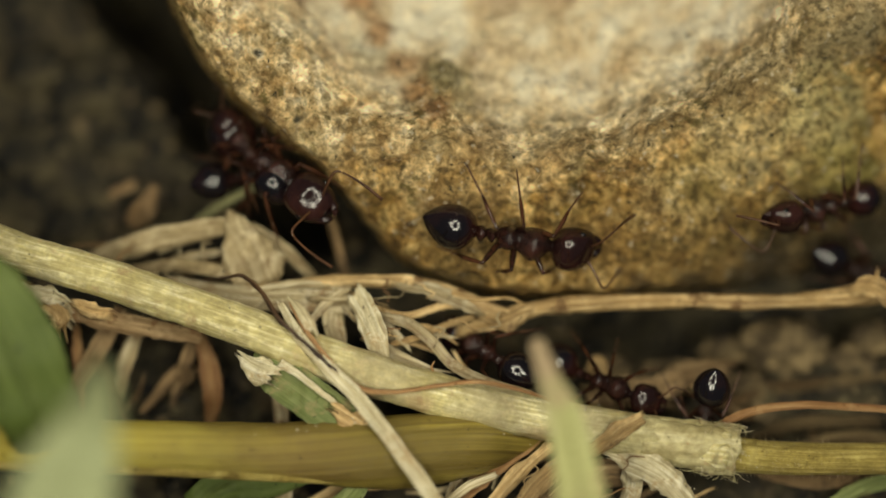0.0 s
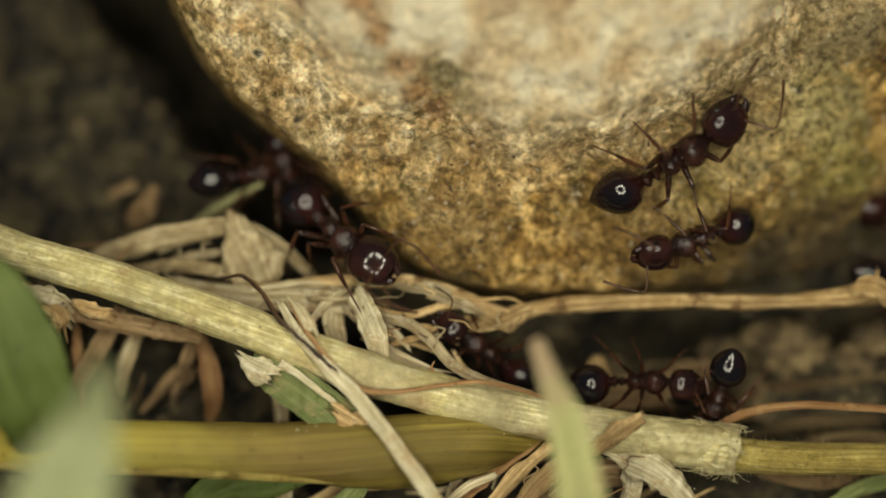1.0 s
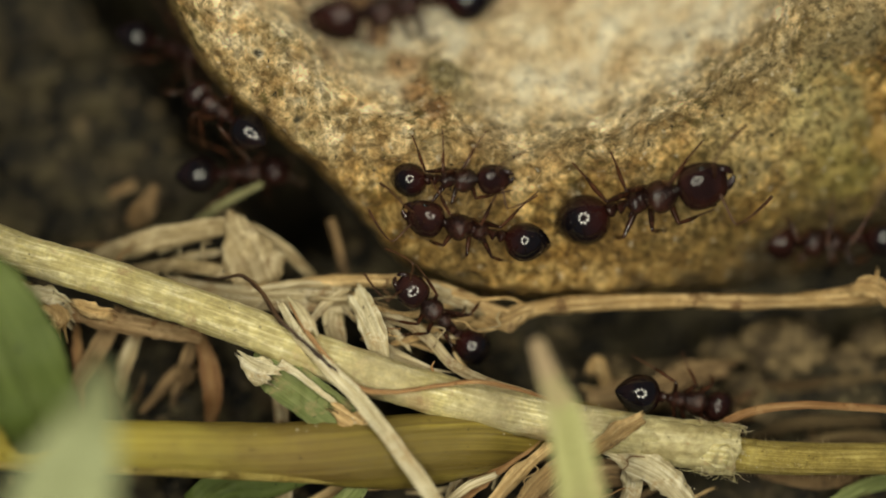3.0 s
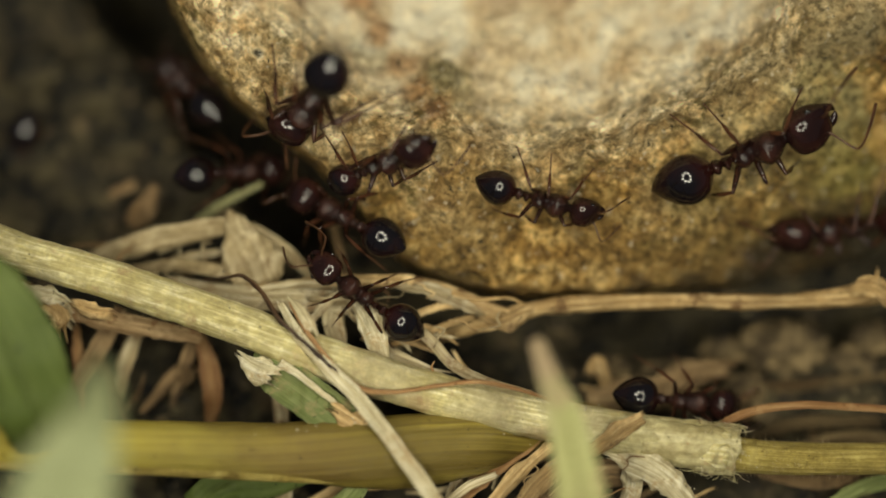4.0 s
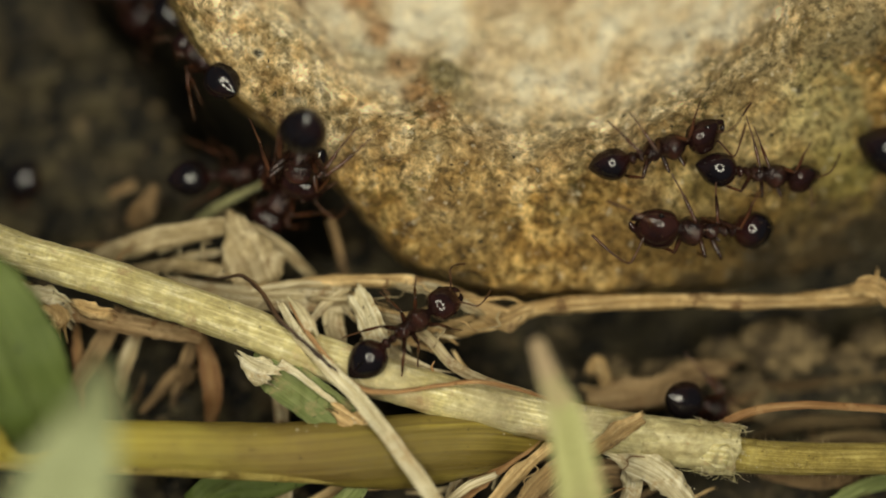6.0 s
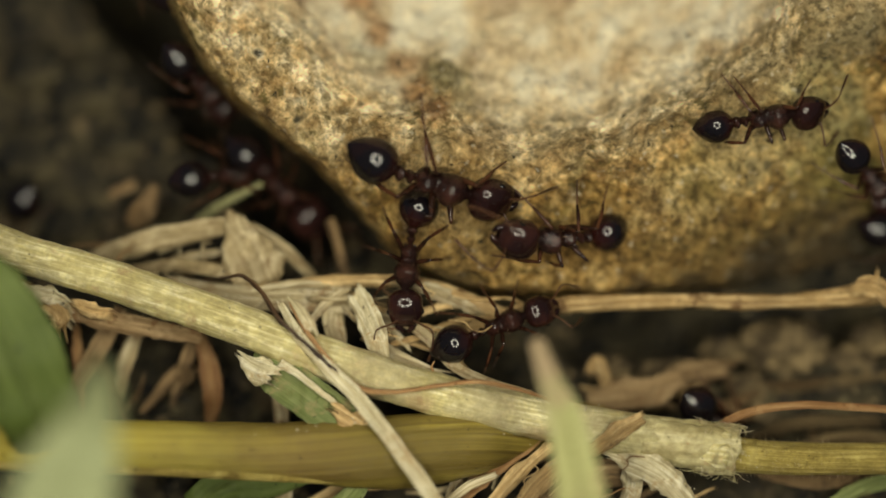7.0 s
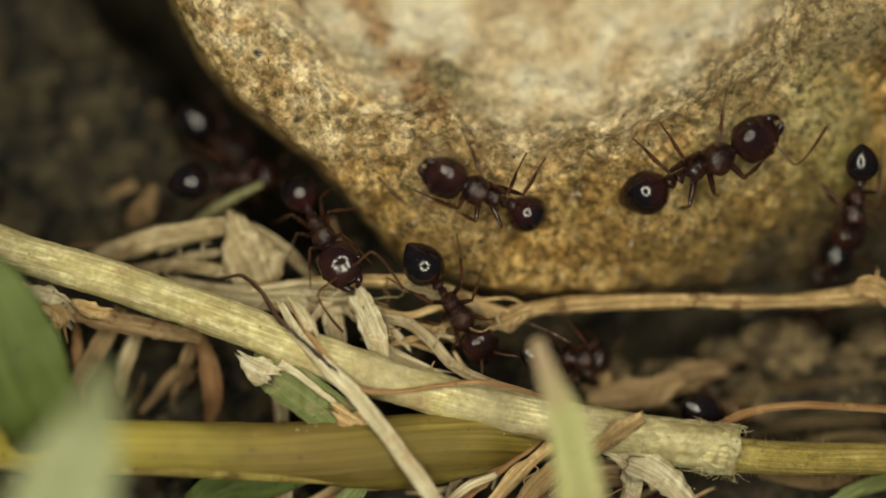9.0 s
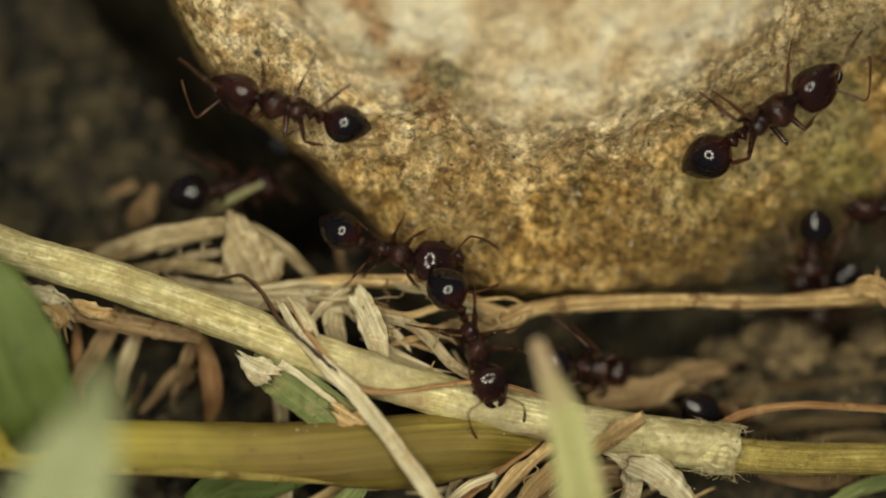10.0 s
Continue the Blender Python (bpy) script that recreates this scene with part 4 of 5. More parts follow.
    # right side
    simple(blade("thin_straw", [(14.41, -9.86, -0.6), (15.21, -9.14, -0.2), (16.68, -8.55, 0), (19.08, -8.28, 0), (21.52, -8.38, -0.2), (24.6, -8.65, -0.6), (29.02, -9.42, -4)], [0.6, 0.5, 0.46, 0.42, 0.4, 0.4, 0.4], FIBRE, arch=0.5, seed=53), "thin curved tan straw behind the joint", "straw")
    for k, (pts, wid, mat) in enumerate((
            ([(7.91, -8.37, -3.6), (9.75, -7.99, -3.4), (11.6, -7.68, -3.4), (13.18, -7.09, -3.8)], (0.9, 1.7, 1.6, 0.8), TAN),
            ([(11.36, -7.73, -4.2), (13.21, -6.94, -4), (15.74, -6.5, -4.4)], (0.9, 1.4, 0.9), BROWN),
            ([(16.87, -10.32, -3.6), (19.62, -9.47, -3.4), (23.98, -9.39, -3.6)], (0.6, 0.8, 0.6), DULL),
            ([(16.75, -7.78, -5), (19.84, -7.52, -4.8), (25.5, -7, -5)], (0.6, 0.8, 0.6), DULL),
            ([(18.42, -11.56, -3.6), (21.47, -10.3, -3.4), (25.83, -10.48, -3.6)], (0.6, 0.8, 0.6), DULL),
            ([(7.92, -6.78, -3.8), (8.53, -6.15, -3.6), (9.01, -7.71, -3.8)], (0.6, 0.8, 0.6), ROOT))):
        simple(blade("straw", pts, wid, mat, arch=0.35, ragged=0.3, frayed=(0.5, 0.5), turn=(k * 41) % 40 - 20, seed=60 + k), "dull tan straw lying on the soil", "straw")
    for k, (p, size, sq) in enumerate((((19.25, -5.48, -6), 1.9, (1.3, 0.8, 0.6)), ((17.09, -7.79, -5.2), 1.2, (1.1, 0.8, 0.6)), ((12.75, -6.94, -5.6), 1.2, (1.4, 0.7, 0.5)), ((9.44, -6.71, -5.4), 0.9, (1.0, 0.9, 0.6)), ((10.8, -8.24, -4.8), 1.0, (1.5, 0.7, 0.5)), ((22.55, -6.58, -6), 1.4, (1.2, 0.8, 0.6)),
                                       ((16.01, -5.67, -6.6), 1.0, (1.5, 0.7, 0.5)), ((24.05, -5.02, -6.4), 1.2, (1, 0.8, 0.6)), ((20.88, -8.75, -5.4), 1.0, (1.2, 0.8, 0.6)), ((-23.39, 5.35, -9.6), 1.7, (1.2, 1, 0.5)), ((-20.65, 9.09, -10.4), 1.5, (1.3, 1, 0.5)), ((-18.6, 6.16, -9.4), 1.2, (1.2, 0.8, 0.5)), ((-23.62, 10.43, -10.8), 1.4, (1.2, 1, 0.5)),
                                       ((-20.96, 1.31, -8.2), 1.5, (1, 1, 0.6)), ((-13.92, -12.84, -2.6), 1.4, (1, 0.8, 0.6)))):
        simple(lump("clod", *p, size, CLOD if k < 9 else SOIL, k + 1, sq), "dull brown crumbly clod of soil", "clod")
    # leaves close to the lens
    leaf("grass_leaf", [(-27.52, 2.29, 7), (-24.6, -0.82, 7.4), (-22.15, -4.21, 7), (-20.85, -7.07, 6.4), (-20.24, -9.46, 5), (-20.22, -11.97, 0), (-20.58, -14.23, -4)], [2.0, 4.2, 5.0, 4.6, 3.6, 2.4, 1.5], LEAF, "broad green leaf rising from the litter", turn=-10, seed=70)
    leaf("grass_leaf", [(-15.35, -5.07, 18), (-15.43, -6.51, 19.5), (-15.69, -8.14, 21), (-16.48, -10.37, 21), (-17.78, -14.11, 19), (-24.31, -23.87, 2)], [0.5, 1.7, 2.9, 4.4, 5.4, 6], PALEGREEN, "pale green grass leaf tip close to the lens", seed=71)
    leaf("grass_leaf", [(4.53, -4.39, 9.5), (5.06, -6.02, 10), (5.94, -8.22, 10), (6.45, -10.44, 9.8), (6.99, -13.85, 9), (8.42, -23.15, -2)], [0.6, 1.0, 1.65, 2.2, 2.5, 3.2], YELLOWGREEN, "yellow-green grass leaf standing before the stalk", seed=72)
    simple(blade("grass_leaf", [(-13.38, -13.83, -0.5), (-11.54, -12.53, -0.2), (-9.15, -12.31, -0.4), (-6.78, -11.77, -1)], [1.6, 2.0, 1.8, 1.0], LEAF, arch=0.2, seed=73), "dark green blade under the olive stem", "grass leaf")
    simple(blade("grass_leaf", [(-6.69, -14.6, 0.6), (-4.87, -13.04, 1.2), (-3.52, -11.07, 1.6)], [1.4, 1.2, 0.2], GREEN, arch=0.25, seed=74), "small green blade tip at the olive stem", "grass leaf")


def fine_roots():
    """Hair-thin roots curling through the tangle."""
    rng = random.Random(5)
    for (u, v, w), ru, rv, count in (((-1.32, -5.06, 0.2), 3.4, 2.0, 9), ((-2.83, -2.98, -0.6), 3.0, 1.2, 5), ((3.46, -11.91, 0.6), 3.6, 1.2, 6), ((-13.89, -0.89, -2.4), 4.0, 1.4, 5), ((10.87, -11.55, 1.2), 2.4, 1.2, 5)):
        for _ in range(count):
            c = Vector((u + rng.uniform(-ru, ru), v + rng.uniform(-rv, rv), w + rng.uniform(-0.4, 0.4)))
            a = rng.uniform(0, 2 * math.pi)
            pts = []
            for k in range(5):
                pts.append(tuple(c))
                a += rng.gauss(0, 0.7)
                c += Vector((math.cos(a), math.sin(a) * 0.6, rng.uniform(-0.3, 0.3))) * rng.uniform(0.4, 0.9)
            r = rng.uniform(0.03, 0.065)
            simple(tube("fine_root", pts, [r * 0.7, r, r, r, r * 0.4], rng.choice((HUSK, ROOT, FIBRE)), sides=6, count=26, rough=0.1, seed=rng.randrange(90)), "hair-thin pale curled root in the litter", "root")


def grains():
    """Pale sand grains caught on stalk, stem and leaf."""
    rng = random.Random(12)
    verts, faces = [], []
    for (u, v, w), (du, dv, dw), reach, count in (((14.39, -10.48, 1.6), (2.0, -0.5, 0), 0.7, 26), ((7.73, -8.26, 1.6), (0.6, 0.0, 0), 0.25, 9), ((1.66, -10.03, 1.6), (4.0, 0.2, -0.6), 0.6, 8), ((-8.31, -9.33, 3), (2.5, -0.1, 0), 0.4, 5),
                                                  ((11.72, -12.11, 1.6), (1.2, -0.6, 0), 0.6, 12), ((-4.23, -9.08, 2.4), (0.7, -0.3, 0), 0.35, 10), ((-20.49, -3.11, 0.2), (1.6, -0.4, 0), 0.5, 12)):
        for _ in range(count):
            f = rng.uniform(-1, 1)
            c = Vector((u + du * f + rng.gauss(0, reach * 0.5), v + dv * f + rng.gauss(0, reach * 0.5), w + dw * f - abs(rng.gauss(0, 0.15))))
            r = rng.uniform(0.03, 0.085)
            n = len(verts)
            for d in ((1, 0, 0), (-1, 0, 0), (0, 1, 0), (0, -1, 0), (0, 0, 1), (0, 0, -1)):
                verts.append(at(*(c + Vector(d) * r * rng.uniform(0.6, 1.3))))
            faces += [(n + i, n + j, n + k) for i, j, k in ((0, 2, 4), (2, 1, 4), (1, 3, 4), (3, 0, 4), (2, 0, 5), (1, 2, 5), (3, 1, 5), (0, 3, 5))]
    tagged(link_mesh("sand_grains", verts, faces, GRAIN, smooth=False), "pale sand grains caught on stalk and stem", "sand", kind="stuff")


def loose_straw():
    """Short dry strips scattered through the litter: u, v and w of a patch, its reach, how many, lean and materials."""
    rng = random.Random(21)
    for (u, v, w), ru, rv, count, lean, size, mats, label in (
            ((-1.33, -4.81, -0.9), 3.0, 2.0, 9, -25, (0.25, 0.55), (HUSK, ROOT, HUSK), "short pale dry strip in the tangle behind the stalk"),
            ((-6.79, -3.15, -1.2), 3.2, 1.2, 6, -5, (0.3, 0.7), (HUSK, ROOT), "flat pale dry strip between stalk and root"),
            ((-14.93, -0.28, -3.4), 4.0, 1.6, 6, 15, (0.3, 0.6), (HUSK, BROWN), "dull dry strip near the gap"),
            ((-15.83, -6.13, -3.2), 4.5, 2.4, 8, 75, (0.35, 0.8), (BROWN, BROWN, FIBRE), "dark brown dry strip below the stalk"),
            ((2.89, -12.03, -0.6), 4.0, 1.6, 10, 35, (0.3, 0.65), (ROOT, FIBRE, HUSK, BROWN), "tan dry strip under the stalk"),
            ((9.56, -12.37, -1), 3.2, 1.4, 6, 20, (0.3, 0.6), (ROOT, HUSK, BROWN), "dry strip below the joint"),
            ((19.19, -9.31, -4.6), 5.0, 2.6, 9, 8, (0.4, 0.8), (BROWN, BROWN, DULL), "dull brown dry strip on the soil"),
            ((12.32, -7.43, -4.4), 3.6, 1.4, 5, 10, (0.4, 0.8), (BROWN, ROOT), "dull tan dry strip on the soil")):
        for k in range(count):
            cu, cv, cw = u + rng.uniform(-ru, ru), v + rng.uniform(-rv, rv), w + rng.uniform(-0.6, 0.6)
            a = radians(lean + rng.gauss(0, 22))
            half = rng.uniform(1.0, 2.4)
            bend = rng.uniform(-0.6, 0.6)
            d = Vector((math.cos(a), math.sin(a), rng.uniform(-0.25, 0.25)))
            s = Vector((-math.sin(a), math.cos(a), 0)) * bend
            c = Vector((cu, cv, cw))
            b = rng.uniform(*size)
            simple(blade("straw", [c - d * half, c - d * half * 0.3 + s * 0.6, c + d * half * 0.4 + s * 0.5, c + d * half], [b * 0.5, b, b, b * 0.4], rng.choice(mats),
                         turn=rng.uniform(-50, 50), twist=rng.uniform(-60, 60), arch=0.4, ragged=0.3, frayed=(0.5, 0.5), thick=0.07, seed=100 + rng.randrange(900)), label, "straw")


main_stalk()
yellow_stem()
litter()
loose_straw()
fine_roots()
grains()
# ---- ants ----
def loft(name, stations, material, parent, sides=20, power=2.2, origin=(0, 0, 0), grooves=()):
    """A rounded body along x through stations (x, z, half width, half height), millimetres."""
    line = spline(stations, 6 * len(stations))
    verts, faces = [], []
    for x, z, hw, hh in line:
        g = 1 - sum(0.008 * math.exp(-((x - q) / 0.07) ** 2) for q in grooves)
        hw, hh = hw * g, hh * g
        for j in range(sides):
            a = 2 * math.pi * j / sides
            c, s = math.cos(a), math.sin(a)
            y = hw * math.copysign(abs(c) ** (2 / power), c)
            verts.append(((x - origin[0]) * 0.001, (y - origin[1]) * 0.001, (z + hh * math.copysign(abs(s) ** (2 / power), s) - origin[2]) * 0.001))
    n = len(line)
    for k in range(n - 1):
        for j in range(sides):
            a, b = k * sides + j, k * sides + (j + 1) % sides
            faces.append((a, b, b + sides, a + sides))
    faces += [tuple(range(sides)), tuple(range((n - 1) * sides, n * sides))[::-1]]
    return body_part(name, verts, faces, material, parent, origin)


def limb(name, points, radii, material, parent, origin, sides=8):
    """A thin tapered limb through points, millimetres in the ant's space."""
    line = spline(points, 5 * len(points))
    rad = spline([(r,) for r in radii], len(line))[:, 0]
    tan = np.gradient(line, axis=0)
    verts, faces = [], []
    for p, t, r in zip(line, tan, rad):
        t = Vector(t).normalized()
        a = t.orthogonal().normalized()
        b = t.cross(a)
        for j in range(sides):
            f = 2 * math.pi * j / sides
            q = Vector(p) + (a * math.cos(f) + b * math.sin(f)) * max(r, 0.015) - Vector(origin)
            verts.append(tuple(q * 0.001))
    n = len(line)
    for k in range(n - 1):
        for j in range(sides):
            a, b = k * sides + j, k * sides + (j + 1) % sides
            faces.append((a, b, b + sides, a + sides))
    faces += [tuple(range(sides))[::-1], tuple(range((n - 1) * sides, n * sides))]
    return body_part(name, verts, faces, material, parent, origin)


PLACE = {}


def body_part(name, verts, faces, material, parent, origin):
    me = bpy.data.meshes.new(name)
    me.from_pydata(verts, [], faces)
    me.materials.append(material)
    me.polygons.foreach_set("use_smooth", [True] * len(me.polygons))
    me.update()
    ob = new(name, me)
    ob.parent = parent
    base = PLACE.get(parent.name, Vector((0, 0, 0)))
    PLACE[ob.name] = Vector(origin)
    ob.location = (Vector(origin) - base) * 0.001
    return ob


def build_ant():
    """One ant, head towards +x, feet at z = 0."""
    root = new("ant")
    PLACE[root.name] = Vector((0, 0, 0))
    loft("gaster", [(-1.8, 1.5, 0.14, 0.14), (-1.93, 1.53, 0.48, 0.44), (-2.3, 1.6, 0.98, 0.9), (-2.85, 1.64, 1.25, 1.16), (-3.4, 1.62, 1.27, 1.17), (-3.92, 1.54, 1.08, 0.99),
                    (-4.38, 1.43, 0.74, 0.68), (-4.74, 1.32, 0.34, 0.32), (-4.92, 1.26, 0.05, 0.05)], SHELL, root, 30, 2.0, (-1.8, 0, 1.5), (-3.6, -4.2))
    loft("postpetiole", [(-1.92, 1.5, 0.13, 0.13), (-1.78, 1.58, 0.31, 0.33), (-1.6, 1.64, 0.36, 0.4), (-1.44, 1.58, 0.26, 0.3), (-1.3, 1.46, 0.12, 0.14)], TRUNK, root, 16)
    loft("petiole", [(-1.4, 1.44, 0.12, 0.12), (-1.26, 1.54, 0.24, 0.3), (-1.1, 1.68, 0.28, 0.42), (-0.96, 1.56, 0.2, 0.3), (-0.78, 1.42, 0.13, 0.14), (-0.58, 1.4, 0.13, 0.14)], TRUNK, root, 16)
    loft("thorax", [(-0.84, 1.4, 0.18, 0.18), (-0.7, 1.46, 0.44, 0.48), (-0.42, 1.58, 0.54, 0.68), (-0.12, 1.58, 0.52, 0.64), (0.14, 1.48, 0.48, 0.5), (0.4, 1.6, 0.62, 0.66), (0.78, 1.76, 0.78, 0.84), (1.16, 1.72, 0.76, 0.76),
                    (1.5, 1.66, 0.56, 0.54), (1.72, 1.62, 0.32, 0.32), (1.95, 1.6, 0.22, 0.22)], TRUNK, root, 22, 2.0)
    # rear slopes of the trunk rise to two blunt spines, and plates cover the hips
    for s in (1, -1):
        limb("spine", [(-0.52, 0.22 * s, 1.9), (-0.68, 0.27 * s, 2.14), (-0.8, 0.3 * s, 2.24)], [0.12, 0.07, 0.02], TRUNK, root, (-0.52, 0.22 * s, 1.9), 8)
    head = loft("head", [(1.84, 1.6, 0.16, 0.2), (1.96, 1.64, 0.6, 0.5), (2.26, 1.68, 0.94, 0.78), (2.72, 1.68, 1.04, 0.86), (3.18, 1.62, 1.02, 0.8), (3.56, 1.52, 0.9, 0.62), (3.84, 1.42, 0.74, 0.44), (3.98, 1.36, 0.5, 0.24), (4.02, 1.34, 0.3, 0.12)],
                HEAD, root, 28, 2.5, (1.92, 0, 1.6))
    for s in (1, -1):
        limb("mandible", [(3.72, 0.5 * s, 1.34), (4.0, 0.42 * s, 1.3), (4.2, 0.26 * s, 1.24), (4.33, 0.05 * s, 1.18)], [0.22, 0.2, 0.17, 0.05], HEAD, head, (3.72, 0.5 * s, 1.34), 10)
        eye = loft("eye", [(3.0, 1.78, 0.02, 0.02), (3.06, 1.78, 0.11, 0.13), (3.18, 1.78, 0.13, 0.16), (3.3, 1.78, 0.11, 0.13), (3.36, 1.78, 0.02, 0.02)], EYE, head, 10, 2, (3.18, 0, 1.78))
        eye.location.y += 0.00096 * s
        limb("antenna", [(3.62, 0.36 * s, 1.85), (3.95, 0.85 * s, 2.3), (4.2, 1.35 * s, 2.6), (4.36, 1.55 * s, 2.62), (4.62, 1.62 * s, 2.38), (4.98, 1.62 * s, 1.9), (5.42, 1.54 * s, 1.3), (5.85, 1.4 * s, 0.7)],
             [0.075, 0.055, 0.062, 0.06, 0.048, 0.058, 0.075, 0.08], FEELER, head, (3.62, 0.36 * s, 1.85))
        for hip, knee, ankle, tip in (((1.05, 0.42, 1.2), (1.62, 1.2, 2.35), (2.3, 1.7, 1.05), (2.95, 2.05, 0.05)),
                                      ((0.2, 0.36, 1.15), (0.0, 1.3, 2.5), (-0.25, 2.0, 1.15), (-0.5, 2.7, 0.05)),
                                      ((-0.4, 0.36, 1.15), (-1.25, 1.2, 2.55), (-2.1, 1.9, 1.3), (-3.0, 2.5, 0.05))):
            h, k, a, t = (Vector((q[0], q[1] * s, q[2])) for q in (hip, knee, ankle, tip))
            leg = limb("leg", [h + Vector((0, -0.1 * s, 0.1)), h.lerp(k, 0.16), h.lerp(k, 0.38), h.lerp(k, 0.7), k], [0.3, 0.17, 0.165, 0.14, 0.085], LIMB, root, tuple(h))
            limb("tibia", [k, k.lerp(a, 0.2), k.lerp(a, 0.6) + Vector((0, 0, 0.06)), a], [0.08, 0.09, 0.115, 0.075], LIMB, leg, tuple(k))
            limb("tarsus", [a, a.lerp(t, 0.4), t, t + (t - a) * 0.15 + Vector((0, 0, 0.1))], [0.06, 0.05, 0.04, 0.02], FEELER, leg, tuple(a))
    bristles(root)
    return root


def bristles(root):
    """Sparse pale bristles on gaster, trunk and head, in one mesh."""
    rng = random.Random(8)
    verts, faces = [], []
    for cx, rx, ry, rz, count in ((-3.3, 1.5, 1.22, 1.12, 22), (0.5, 1.2, 0.64, 0.7, 34), (2.8, 1.0, 1.06, 0.86, 34)):
        for _ in range(count):
            d = Vector((rng.gauss(0, 1), rng.gauss(0, 1), rng.gauss(0.3, 1))).normalized()
            p = Vector((cx + d.x * rx * 0.9, d.y * ry * 0.93, 1.58 + d.z * rz * 0.93))
            q = p + (d + Vector((-0.5, 0, 0.1))).normalized() * rng.uniform(0.2, 0.38)
            side = d.orthogonal().normalized() * 0.012
            n = len(verts)
            verts += [tuple((p + x) * 0.001) for x in (side, -side, side.cross(d))] + [tuple(q * 0.001)]
            faces += [(n, n + 1, n + 3), (n + 1, n + 2, n + 3), (n + 2, n, n + 3)]
    tagged(body_part("bristles", verts, faces, BRISTLE, root, (0, 0, 0)), kind="stuff")


ON = None
TRAILS = []
FIRST_ANT = build_ant()


def trail(size, head, gaster, label, rows):
    """One ant with the size of its body, head and gaster and its way: seconds, u, v, heading in degrees, w (ON: on the stone's face), nod, and how far head and gaster are turned, in degrees."""
    ob = FIRST_ANT if not TRAILS else copy_thing(FIRST_ANT, Matrix())
    ob.scale = (size, size, size)
    for part in ob.children:
        k = head if part.name.startswith("head") else gaster if part.name.startswith("gaster") else 1
        part.scale = (k, k, k)
    tagged(ob, label, "ant", "ants by the stone")
    TRAILS.append((ob, size, rows))


def ant_pose(u, v, heading, w, size, nod=0):
    if w is None:
        # they cling under the bulge, backs turned down and out
        n = (stone_normal(u, v) + Vector((0, -0.5, 0.15))).normalized()
        foot = Vector((u, v, stone_w(u, v) + 0.25)) + Vector((0, 0.6, 0)) * size
    else:
        n = Vector((0, 0, 1))
        foot = Vector((u, v, w - 1.6 * size))
    a = radians(heading)
    x = Vector((math.cos(a), math.sin(a), 0))
    x = (x - n * x.dot(n)).normalized()
    m = Matrix((x, n.cross(x), n)).transposed()
    if nod:
        body = foot + n * 1.6 * size
        m = m @ Matrix.Rotation(radians(nod), 3, "Y")
        foot = body - m @ Vector((0, 0, 1.6 * size))
    return Matrix.LocRotScale(at(*foot), (AXES @ m).to_quaternion(), None)


